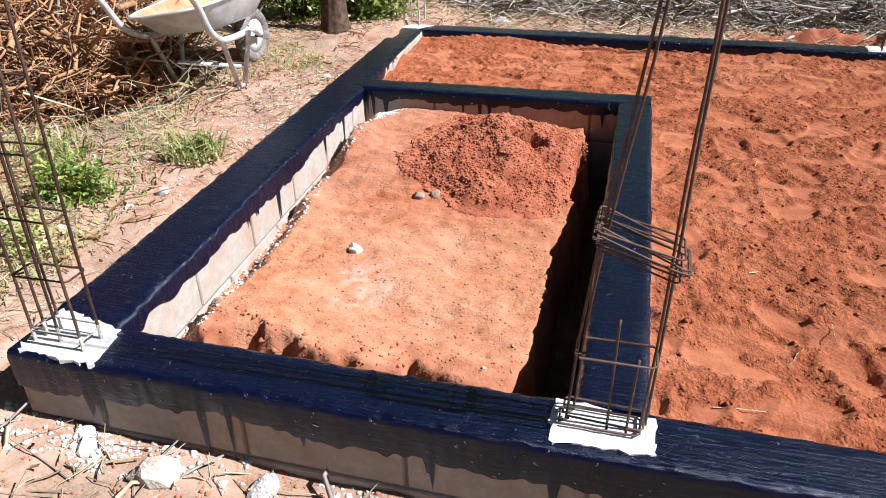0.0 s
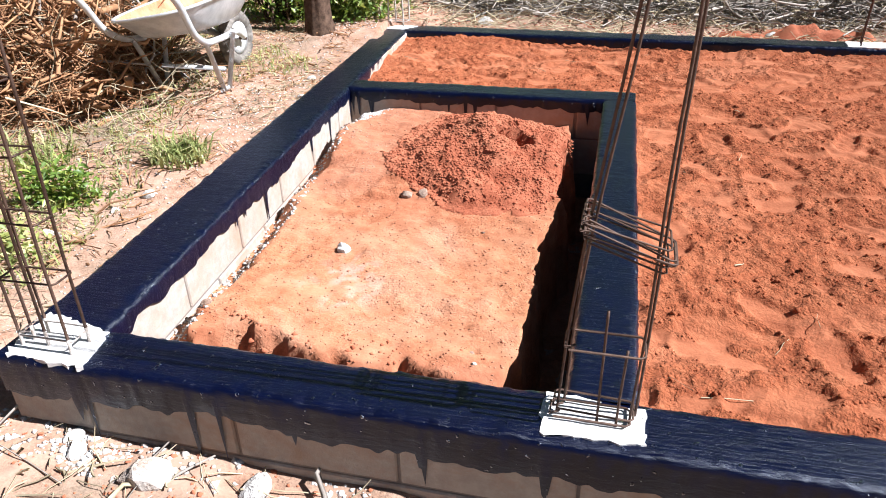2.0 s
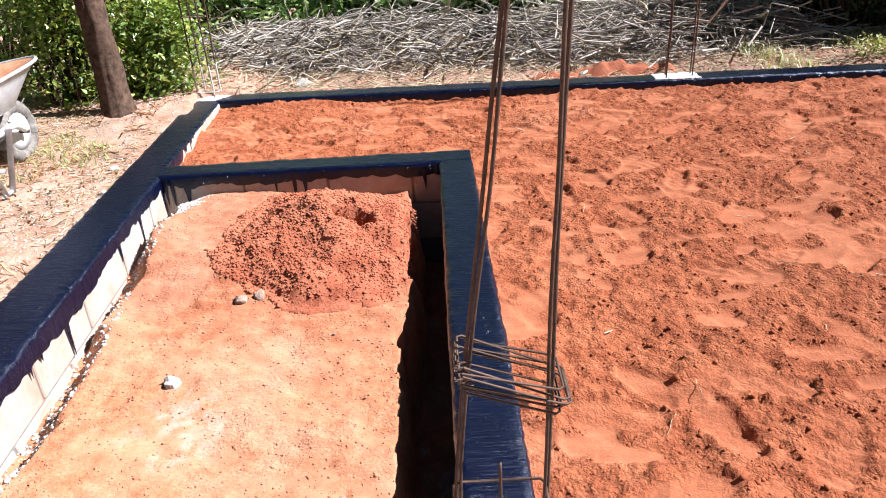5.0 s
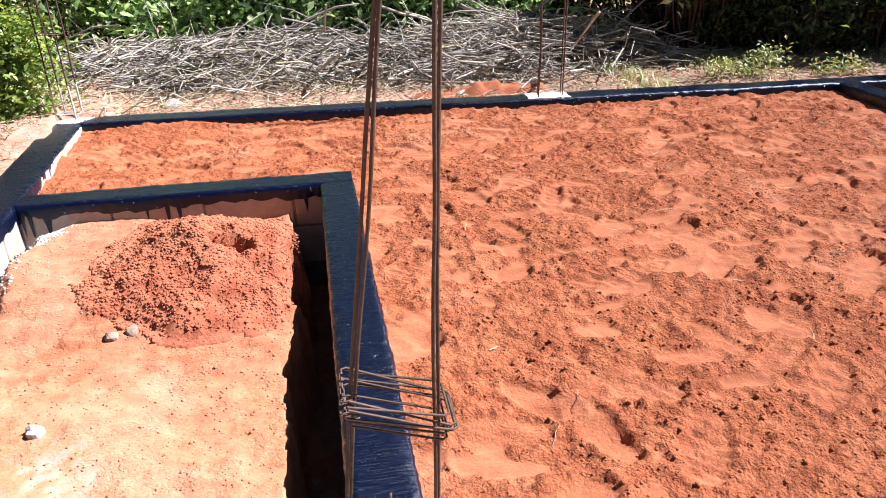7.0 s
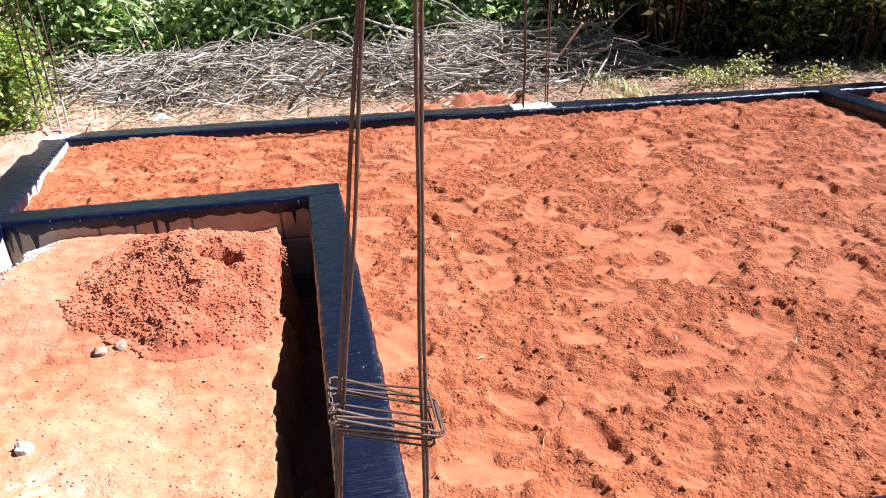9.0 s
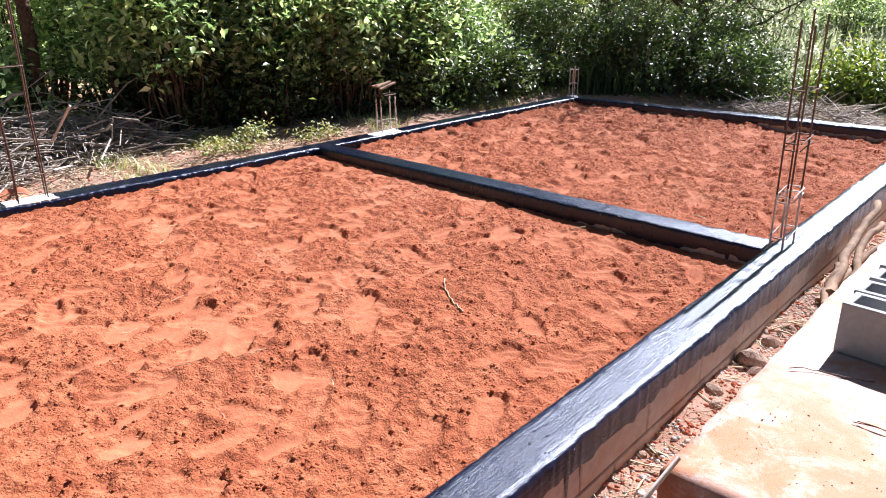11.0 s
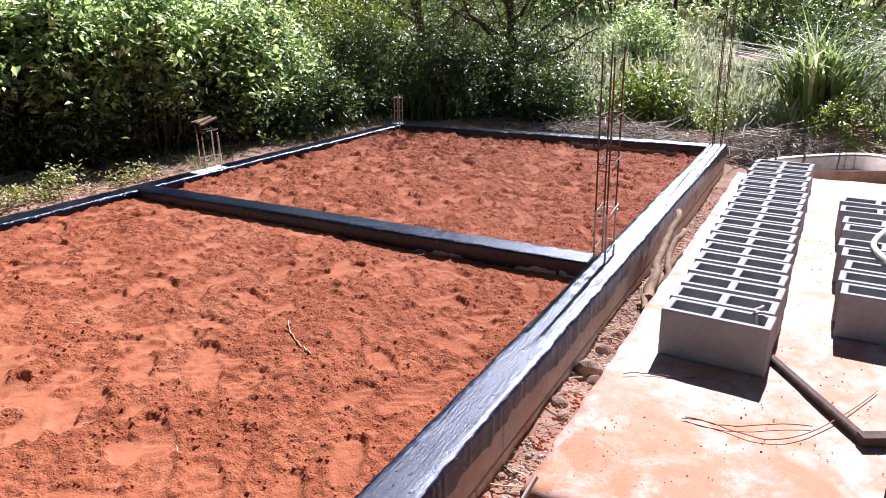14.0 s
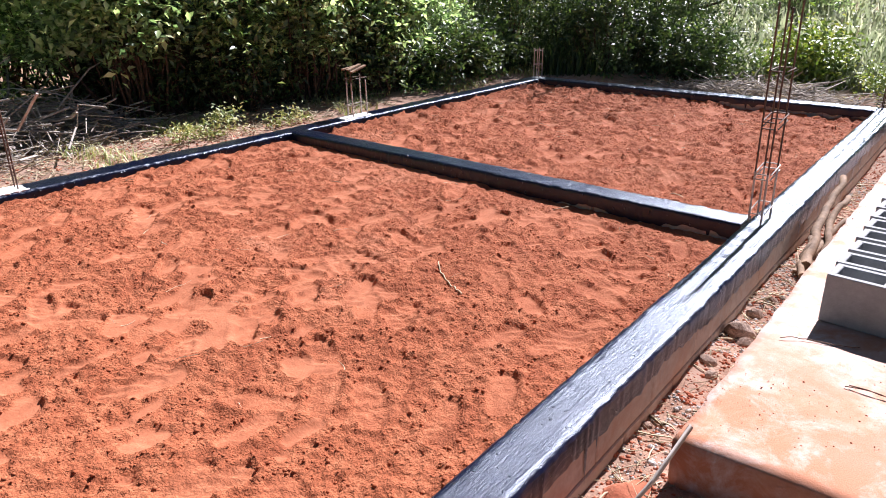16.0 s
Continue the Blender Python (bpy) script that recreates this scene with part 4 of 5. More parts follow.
tub = raw_part("mixing_tub", tv, np.stack([ti, tj, tj + 40, ti + 40], -1).reshape(-1, 4), plain("dusty_tub_metal", (0.22, 0.165, 0.125), (0.40, 0.33, 0.275), 9, 0.6, 0.2), None, "", True)
tagged(tub, "dusty beige-brown mixing tub lying beyond the slab", "tub")

# dark post standing close by
bm = bmesh.new()
box(bm, -0.045, 0.045, -0.045, 0.045, 0.05, 1.10)
bmesh.ops.bevel(bm, geom=bm.edges[:], offset=0.008, segments=2, affect="EDGES")
bm.transform(pose(3.07, -1.040, 0, 0, 2, 20))
tagged(part("timber_post", bm, DARKWOOD, None), "dark rough timber post standing in the earth", "post")


# ---------------------------------------------------------------- stones, clods, litter
def stone_mesh(seed, flat=0.7, sub=2):
    bm = bmesh.new()
    bmesh.ops.create_icosphere(bm, subdivisions=sub, radius=1.0)
    off = Vector((seed * 3.1, seed * 1.7, seed * 0.9))
    for v in bm.verts:
        v.co *= 1 + 0.34 * noise.noise(v.co * 1.1 + off) + 0.15 * noise.noise(v.co * 2.6 + off)
        v.co.z *= flat
    me = bpy.data.meshes.new("stone")
    bm.to_mesh(me)
    bm.free()
    me.materials.append(RUBBLE)
    return me


STONES = [stone_mesh(k) for k in range(5)]
BROWN = [stone_mesh(k) for k in range(5)]
for me in BROWN:
    me.materials[0] = ROCK


def stone(x, y, z, size, label, seed, brown=False):
    r = np.random.default_rng(seed + 900)
    ob = new("stone", (BROWN if brown else STONES)[seed % 5])
    ob.matrix_basis = Matrix.Translation((x, y, z + size * 0.35)) @ Euler((r.uniform(-0.3, 0.3), r.uniform(-0.3, 0.3), r.uniform(0, 6))).to_matrix().to_4x4() @ Matrix.Diagonal((size, size * r.uniform(0.7, 0.95), size, 1))
    return tagged(ob, label, "stone", "loose stones")


def on_pit(x, y):
    return float(pit_height(np.array([x]), np.array([y]))[0])


def on_ground(x, y):
    return float(ground_height(np.array([x]), np.array([y]))[0])


for k, (x, y, s) in enumerate(((1.045, 0.89, 0.036), (1.145, 1.335, 0.032), (1.21, 1.345, 0.03), (1.34, 1.36, 0.016), (0.93, 0.335, 0.022), (0.985, 0.315, 0.024), (1.03, 0.33, 0.016), (1.50, 1.10, 0.010), (1.6, 0.42, 0.013), (1.62, 0.36, 0.010),
                               (0.70, 0.86, 0.028), (0.66, 1.02, 0.022), (0.75, 0.55, 0.026), (0.78, 0.44, 0.02), (0.63, 1.45, 0.02), (0.66, 1.52, 0.024))):
    stone(x, y, on_pit(x, y) - 0.004, s * 0.82, "small dusty stone on the dug soil", k, k % 3 != 0)
for k, (x, y, s) in enumerate(((0.085, 1.17, 0.035), (0.03, 1.02, 0.022), (-0.10, 0.80, 0.03), (0.27, 2.3, 0.025), (0.20, 2.62, 0.03), (-0.35, 0.6, 0.03), (0.945, -0.135, 0.070), (0.72, -0.10, 0.035), (0.68, -0.06, 0.03), (1.20, -0.10, 0.05), (1.28, -0.12, 0.03), (1.52, -0.10, 0.05), (1.58, -0.15, 0.04), (1.72, -0.12, 0.035),
                               (4.69, -0.085, 0.085), (4.62, -0.12, 0.045), (3.87, -0.03, 0.028), (4.36, -0.06, 0.04), (4.28, -0.10, 0.03), (4.9, -0.08, 0.05), (5.05, -0.10, 0.04), (0.92, 4.15, 0.075), (2.86, 4.05, 0.06))):
    stone(x, y, on_ground(x, y) - s * 0.25, s * (0.8 if x > 3 else 0.9), "dusty brown stone between wall and slab" if x > 3 else "pale rubble stone lying on the ground", k + 20, x > 3)


def crumbs(name, n, xr, yr, height, size, mat, label, seed, keep_fn=None):
    """Countless small lumps lying on a surface, as one mesh."""
    r = np.random.default_rng(seed)
    x, y = r.uniform(*xr, n), r.uniform(*yr, n)
    if keep_fn is not None:
        k = keep_fn(x, y)
        x, y = x[k], y[k]
    n = len(x)
    z = height(x, y)
    s = size * np.clip(r.lognormal(0, 0.45, n), 0.4, 2.2)
    octa = np.array([(1, 0, 0), (0, 1, 0), (-1, 0, 0), (0, -1, 0), (0, 0, 0.62), (0, 0, -0.62)], float)
    faces = np.array([(0, 1, 4), (1, 2, 4), (2, 3, 4), (3, 0, 4), (1, 0, 5), (2, 1, 5), (3, 2, 5), (0, 3, 5)])
    V = octa[None] * (s[:, None, None] * r.uniform(0.6, 1.3, (n, 6, 1)))
    a = r.uniform(0, 6.28, n)
    c, sn = np.cos(a)[:, None], np.sin(a)[:, None]
    V = np.stack([V[:, :, 0] * c - V[:, :, 1] * sn, V[:, :, 0] * sn + V[:, :, 1] * c, V[:, :, 2]], -1) + np.stack([x, y, z + s * 0.05], -1)[:, None]
    F = (faces[None] + np.arange(n)[:, None, None] * 6).reshape(-1, 3)
    return raw_part(name, V.reshape(-1, 3), F, mat, None, label, False, "stuff")


def in_rooms(x, y):
    return ~((x < 2.06) & (y < 2.5)) & (x > left_in(y)) & (y < back_out(x) - 0.16) & (np.abs(x - 5.46) > 0.12)


crumbs("red_clods", 110000, (0.5, 8.9), (0.17, 3.7), fill_height, 0.0044, FILL_CRUMB, "loose crumbs of red earth on the fill", 61, lambda x, y: in_rooms(x, y) & (loose(x, y) * np.clip(1.25 - x * 0.09, 0.3, 1) > np.random.default_rng(1).uniform(0.05, 2.3, len(x))) & (footprints(x, y)[0] < 0.3))
crumbs("red_lumps", 160, (0.5, 8.9), (0.17, 3.7), fill_height, 0.0075, FILL_CRUMB, "scattered lumps of red earth on the fill", 60, lambda x, y: in_rooms(x, y))
crumbs("mound_clods", 2600, (0.75, 1.72), (1.25, 2.3), mound_height, 0.0058, CLOD_CRUMB, "coarse red clods rolled down the mound's flank", 74, lambda x, y: (np.hypot((x - 1.16) / 0.75, (y - 1.62) / 1.1) + np.random.default_rng(6).normal(0, 0.12, len(x)) < 0.33))
crumbs("edge_clods", 260, (0.66, 1.72), (0.22, 0.42), pit_height, 0.006, CLOD_CRUMB, "broken red clods along the crumbled soil edge", 75, lambda x, y: vnoise(x, y, 0.12, 46) > -0.2)
crumbs("mound_crumbs", 17000, (0.7, 1.75), (1.3, 2.3), mound_height, 0.0045, CLOD_CRUMB, "fresh red crumbs on the soil mound", 62, lambda x, y: np.hypot((x - MOUND[0] - 0.04) / 1.1, y - MOUND[1]) - np.abs(np.random.default_rng(2).normal(0, 0.26, len(x))) < 0.34)
crumbs("pit_grit", 5000, (0.6, 1.73), (0.30, 2.3), pit_height, 0.0030, PIT_CRUMB, "fine pale grit on the dug soil", 63)
crumbs("wall_foot_gravel", 2200, (0.55, 0.80), (0.3, 2.32), pit_height, 0.006, RUBBLE, "white mortar crumbs along the wall foot", 64, lambda x, y: (x - left_in(y) < 0.12) & (vnoise(x, y, 0.35, 15) > -0.15))
crumbs("outer_foot_gravel", 2600, (0.4, 8.5), (-0.16, -0.01), ground_height, 0.007, RUBBLE, "grey mortar crumbs along the outer wall foot", 65, lambda x, y: vnoise(x, y, 0.3, 16) > -0.1)
crumbs("white_gravel", 2600, (0.54, 0.80), (1.9, 2.33), pit_height, 0.0042, GROUT, "little heap of white gravel in the corner", 72, lambda x, y: np.hypot(x - 0.60, (y - 2.24) * 0.8) + np.random.default_rng(3).normal(0, 0.03, len(x)) < 0.13)
crumbs("mortar_splashes", 1100, (-0.1, 0.42), (1.2, 3.8), ground_height, 0.0042, GROUT, "white mortar crumbs beside the wall", 73, lambda x, y: (x < left_out(y) - 0.01) & (vnoise(x, y, 0.32, 18) > 0.12))
crumbs("wall_foot_mortar", 2800, (0.45, 3.4), (-0.17, -0.03), ground_height, 0.0055, GROUT, "heaped white mortar crumbs at the front wall's foot", 76, lambda x, y: vnoise(x, y * 2, 0.2, 47) + 0.3 * vnoise(x, y, 0.05, 48) > 0.36)
crumbs("ground_grit", 9000, (-1.8, 0.4), (-0.6, 4.2), ground_height, 0.0042, RUBBLE, "small stones on the dusty ground", 66, lambda x, y: x < left_out(y))
crumbs("gap_crumbs", 3500, (2.6, 8.4), (-0.2, 0.0), ground_height, 0.006, CLOD_CRUMB, "red crumbs between wall and slab", 67)
crumbs("slab_dirt", 2600, (3.7, 7.0), (-1.6, -0.2), lambda x, y: 0 * x + SLAB_TOP, 0.0022, CLOD_CRUMB, "crumbs of red dirt on the slab", 68, lambda x, y: vnoise(x, y, 0.4, 17) > 0.0)
crumbs("back_clods", 5000, (0.3, 6.0), (3.85, 4.7), ground_height, 0.006, CLOD_CRUMB, "red clods behind the back wall", 69)
crumbs("front_clods", 4000, (-0.6, 3.6), (-1.0, -0.03), ground_height, 0.005, CLOD_CRUMB, "red clods in front of the wall", 70)


def strewn(name, n, place_fn, length, rad, mat, label, seed, flat=0.25, sides=3, parent=None, bend=0.06):
    """Countless twigs or straws lying about, as one mesh."""
    r = np.random.default_rng(seed)
    lines = []
    for _ in range(n):
        x, y, z = place_fn(r)
        L = length * r.lognormal(0, 0.45)
        a, e = r.uniform(0, 6.283), r.normal(0, flat)
        d = np.array([math.cos(a) * math.cos(e), math.sin(a) * math.cos(e), math.sin(e)]) * L / 2
        c = np.array([x, y, z])
        k = 4 if sides == 3 else 6
        p = wiggle(c - d, c + d, k, L * bend, r)
        w = rad * r.lognormal(0, 0.4)
        lines.append((p, np.linspace(w, w * 0.5, k)))
    v, f = tube_arrays(lines, sides) if sides > 3 else tri_tubes(lines)
    return raw_part(name, v, f, mat, parent, label, False, "stuff")


def stems_of(name, n, place_fn, length, rad, mat, seed, flat, parent, bend=0.04):
    """Single stems, each a part of its own."""
    r = np.random.default_rng(seed)
    bpy.context.view_layer.update()
    back = parent.matrix_world.inverted()
    for _ in range(n):
        c = np.array(place_fn(r))
        L = length * r.lognormal(0, 0.4)
        a, e = r.uniform(0, 6.283), r.normal(0, flat)
        d = np.array([math.cos(a) * math.cos(e), math.sin(a) * math.cos(e), math.sin(e)]) * L / 2
        c[2] = max(c[2], c[2] - 0.1 + abs(d[2]))
        w = rad * r.lognormal(0, 0.35)
        v, f = tube_arrays([(wiggle(c - d, c + d, 6, L * bend, r), np.linspace(w, w * 0.5, 6))], 5)
        ob = new(name, raw_mesh(name, v, f, mat, True))
        ob.parent, ob.matrix_parent_inverse = parent, back


def tri_tubes(lines):
    """Three-sided tubes, open at the ends."""
    P = np.array([p for p, _ in lines])
    R = np.array([r for _, r in lines])
    n, k, _ = P.shape
    d = P[:, -1] - P[:, 0]
    d /= np.linalg.norm(d, axis=1)[:, None] + 1e-9
    a = np.cross(d, np.array([0.31, 0.22, 0.92]))
    a /= np.linalg.norm(a, axis=1)[:, None] + 1e-9
    b = np.cross(d, a)
    ang = np.arange(3) * 2 * np.pi / 3
    ring = np.cos(ang)[None, :, None] * a[:, None] + np.sin(ang)[None, :, None] * b[:, None]
    V = P[:, :, None] + R[:, :, None, None] * ring[:, None]
    idx = np.arange(n * k * 3).reshape(n, k, 3)
    nxt = np.roll(idx, -1, axis=2)
    F = np.stack([idx[:, :-1], nxt[:, :-1], nxt[:, 1:], idx[:, 1:]], -1).reshape(-1, 4)
    return V.reshape(-1, 3), F


def litter_at(xr, yr, lift=0.01, test=None):
    def pick(r):
        while True:
            x, y = r.uniform(*xr), r.uniform(*yr)
            if test is None or test(x, y):
                return x, y, on_ground(x, y) + lift
    return pick


strewn("straw_left", 7500, litter_at((-2.2, 0.4), (0.2, 4.6), 0.008, lambda x, y: math.hypot(x + 0.55, y - 2.35) > 0.5 and x < float(left_out(y)) - 0.06 and float(vnoise(x, y, 0.5, 71)) > -0.45 + 0.75 * (x > -0.15)), 0.065, 0.0016, LITTER, "dry straw strewn over the ground", 81)
strewn("twigs_left", 1900, litter_at((-2.2, 0.36), (0.25, 4.3), 0.008, lambda x, y: x < float(left_out(y)) - 0.05 and float(vnoise(x, y, 0.4, 72)) > -0.3 + 0.6 * (x > -0.1)), 0.07, 0.0026, RED_TWIG, "broken brown twigs strewn over the ground", 87)
lr = np.random.default_rng(88)
lx, ly = lr.uniform(-2.0, 0.4, 5200), lr.uniform(0.25, 4.2, 5200)
ok = (lx < left_out(ly) - 0.04) & (vnoise(lx, ly, 0.35, 73) > -0.1 + 0.4 * (lx > -0.1))
lv, lf = leaf_arrays(np.column_stack([lx[ok], ly[ok], ground_height(lx[ok], ly[ok]) + 0.006]), 0.026, lr, 0.9)
raw_part("leaf_litter", lv, lf, RED_TWIG, None, "dead brown leaves on the trodden ground", False, "stuff")
strewn("straw_back", 4200, litter_at((-0.4, 7.0), (3.9, 5.4), 0.012), 0.16, 0.0028, LITTER, "dry straw behind the back wall", 82)
strewn("straw_front", 900, litter_at((-0.2, 3.6), (-0.9, -0.05), 0.008), 0.11, 0.0025, LITTER, "dry straw before the front wall", 83)
strewn("roots_front", 60, litter_at((0.2, 3.4), (-0.5, -0.06), 0.018), 0.22, 0.005, TWIG, "dry roots before the front wall", 84)
strewn("straw_gap", 260, litter_at((2.8, 7.5), (-0.19, -0.02), 0.012), 0.09, 0.0022, LITTER, "straw in the gap beside the slab", 85)


def on_fill(r):
    while True:
        x, y = r.uniform(0.6, 8.8), r.uniform(0.2, 3.6)
        if in_rooms(np.array([x]), np.array([y]))[0]:
            return x, y, float(fill_height(x, y)) + 0.005


strewn("straw_fill", 130, on_fill, 0.07, 0.0016, LITTER, "a few straws on the red fill", 86, 0.1)
tagged(tube_part("pale_stalk", [(np.column_stack([4.03 + 0.20 * a, 0.86 + 0.28 * a + 0.04 * np.sin(a * 3), fill_height(4.03 + 0.20 * a, 0.86 + 0.28 * a + 0.04 * np.sin(a * 3)) + 0.004]), 0.0028)], LITTER, None, sides=5), "single pale stalk lying on the red fill", "stalk")


# ---------------------------------------------------------------- brush piles
def pile_at(cx, cy, rx, ry, h):
    def pick(r):
        while True:
            u, v = r.uniform(-1, 1), r.uniform(-1, 1)
            d = math.hypot(u, v)
            if d < 1:
                x, y = cx + u * rx, cy + v * ry
                return x, y, on_ground(x, y) + r.uniform(0.02, 1) ** 0.7 * h * (1 - d ** 2.2)
    return pick


heap = thing("branch_heap", "large heap of dry orange-brown branches and roots", "branch heap", at=(-1.25, 2.25, 0.33))
strewn("fine_tangle", 4600, pile_at(-1.47, 2.25, 0.90, 0.80, 0.72), 0.30, 0.0038, RED_TWIG, "", 91, 0.5, parent=heap, bend=0.09)
strewn("straw_tangle", 500, pile_at(-1.25, 2.15, 1.1, 0.92, 0.55), 0.22, 0.0026, LITTER, "", 94, 0.5, parent=heap, bend=0.10)
stems_of("thick_branch", 280, pile_at(-1.32, 2.2, 0.85, 0.65, 0.72), 0.36, 0.011, RED_TWIG, 92, 0.45, heap, 0.06)
stems_of("bare_stem", 60, pile_at(-1.3, 2.5, 0.8, 0.6, 0.9), 0.7, 0.007, TWIG, 93, 0.6, heap)
for k, (cx, cy, rx, ry, h, n) in enumerate(((1.4, 5.0, 1.8, 0.62, 0.30, 1500), (3.4, 4.95, 1.6, 0.66, 0.36, 1500), (9.75, 1.3, 0.45, 1.1, 0.24, 900), (9.9, -0.3, 0.6, 0.6, 0.22, 600))):
    pile = thing("brush_pile", "pile of cut dry grey brush lying on the ground", "brush pile", "brush piles", at=(cx, cy, on_ground(cx, cy)))
    strewn("twig_tangle", n, pile_at(cx, cy, rx, ry, h), 0.38, 0.0048, TWIG, "", 100 + k, 0.22, parent=pile, bend=0.06)
    strewn("straw_tangle", n // 3, pile_at(cx, cy, rx, ry, h * 1.05), 0.26, 0.0036, LITTER, "", 120 + k, 0.35, parent=pile, bend=0.10)
    stems_of("dry_stem", n // 10, pile_at(cx, cy, rx * 0.9, ry * 0.9, h * 1.1), 0.7 if cx < 8 else 0.4, 0.008 if cx < 8 else 0.006, TWIG, 110 + k, 0.26, pile)


# ---------------------------------------------------------------- plants
def bush(name, label, category, cx, cy, rx, ry, h, leaves, size, mat, seed, group="", stems=14, low=0.05, slim=0.45, clumps=60, spread=0.16):
    """A bush: stems from the ground, leaves in clumps round their tips."""
    r = np.random.default_rng(seed)
    z0 = on_ground(cx, cy)
    b = thing(name, label, category, group, at=(cx, cy, z0))
    tips = []
    for _ in range(clumps):
        a, d = r.uniform(0, 6.283), r.uniform(0, 1) ** 0.5
        zz = low + (1 - low) * r.uniform(0, 1) ** 0.75
        k = math.sqrt(max(0.05, 1 - (zz * 0.95) ** 3))
        tips.append((cx + math.cos(a) * d * rx * k, cy + math.sin(a) * d * ry * k, z0 + zz * h * r.uniform(0.85, 1.1)))
    tips = np.array(tips)
    lines = []
    for t in tips[: stems * 3]:
        foot = np.array([cx + (t[0] - cx) * 0.45 + r.normal(0, rx * 0.06), cy + (t[1] - cy) * 0.45 + r.normal(0, ry * 0.06), z0 - 0.05])
        foot[2] = on_ground(foot[0], foot[1]) - 0.04
        p = wiggle(foot, t, 6, 0.03, r)
        lines.append((p, np.linspace(0.006 + 0.006 * h, 0.003, 6)))
    if h > 0.55:
        tube_part("woody_base", lines, BARK, b, sides=5)
    which = r.integers(0, len(tips), leaves)
    c = tips[which] + r.normal(0, 1, (leaves, 3)) * np.array([spread, spread, spread * 0.85])
    c[:, 2] = np.maximum(c[:, 2], z0 + 0.02)
    v, f = leaf_arrays(c, size, r, 0.5, slim)
    raw_part("foliage", v, f, mat, b, "", False)
    return b


# tall dense thicket behind the back wall
for k, (cx, cy, rx, ry, h, low) in enumerate(((5.1, 5.05, 0.75, 0.50, 1.38, 0.42), (5.8, 4.85, 0.75, 0.45, 1.32, 0.42), (6.6, 4.65, 0.80, 0.45, 1.28, 0.36), (7.4, 4.55, 0.75, 0.40, 1.2, 0.15), (8.1, 4.7, 0.6, 0.45, 1.15, 0.06), (8.8, 5.1, 0.7, 0.6, 1.0, 0.05),
                                                 (7.5, 5.8, 1.1, 0.9, 1.9, 0.1), (6.3, 5.9, 1.1, 0.8, 2.1, 0.1), (4.8, 7.3, 1.0, 0.8, 1.7, 0.1), (5.2, 6.1, 0.8, 0.6, 1.6, 0.2))):
    bush("broadleaf_bush", "tall dense broad-leaved green bush behind the foundation", "bush", cx, cy, rx, ry, h, 8500, 0.078, LEAF, 200 + k, "thicket bushes", 20, low, 0.5, 120, 0.105)
for k, (cx, cy, rx, ry, h) in enumerate(((3.7, 6.1, 0.7, 0.5, 0.62), (2.5, 6.2, 0.8, 0.5, 0.75), (1.3, 6.15, 0.8, 0.5, 0.62), (0.1, 6.0, 0.8, 0.55, 0.85), (2.9, 7.6, 1.3, 0.8, 1.3), (0.4, 7.8, 1.5, 0.8, 1.5), (-1.9, 7.4, 1.2, 0.9, 2.4))):
    bush("green_bush", "green bush at the edge of the clearing", "bush", cx, cy, rx, ry, h, 5000, 0.09, LEAF, 220 + k, "edge bushes", 16, 0.04, 0.5, 90, 0.14)
for k, (cx, cy, rx, ry, h) in enumerate(((-0.50, 3.82, 0.34, 0.26, 0.85), (-1.2, 4.2, 0.6, 0.5, 1.1), (0.02, 3.98, 0.22, 0.2, 0.5), (-2.3, 4.6, 0.8, 0.6, 1.5), (-0.9, 5.4, 0.8, 0.5, 1.4))):
    bush("leafy_shrub", "bright small-leaved green shrub behind the wheelbarrow", "shrub", cx, cy, rx, ry, h, 4500, 0.045, LEAF_LIGHT if k % 2 == 0 else LEAF, 240 + k, "small shrubs", 14, 0.03, 0.55, 80, 0.09)
for k, (cx, cy, rx, ry, h, mat, n) in enumerate(((4.85, 4.02, 0.25, 0.12, 0.10, WEED, 350), (5.22, 4.12, 0.15, 0.12, 0.17, WEED, 300), (5.75, 3.98, 0.3, 0.1, 0.09, WEED, 260), (-0.25, 1.07, 0.17, 0.12, 0.11, LEAF_LIGHT, 620), (-0.12, 0.62, 0.14, 0.10, 0.08, WEED, 200), (10.3, -0.9, 0.35, 0.4, 0.5, LEAF_LIGHT, 1200), (10.4, 0.3, 0.3, 0.3, 0.4, LEAF_LIGHT, 900))):
    bush("low_weed", "low yellow-green weed growing on the ground", "weed", cx, cy, rx, ry, h, n, 0.035, mat, 260 + k, "weeds", 8, 0.05, 0.5, 30, 0.04)


def tuft(name, label, category, x, y, radius, tall, n, mat, seed, group="", lean=0.6, width=0.006):
    r = np.random.default_rng(seed)
    a, d = r.uniform(0, 6.283, n), radius * r.uniform(0, 1, n) ** 0.6
    fx, fy = x + np.cos(a) * d, y + np.sin(a) * d
    feet = np.column_stack([fx, fy, ground_height(fx, fy) - 0.01])
    v, f = blade_arrays(feet, tall, r, lean, width)
    return tagged(raw_part(name, v, f, mat, None), label, category, group)


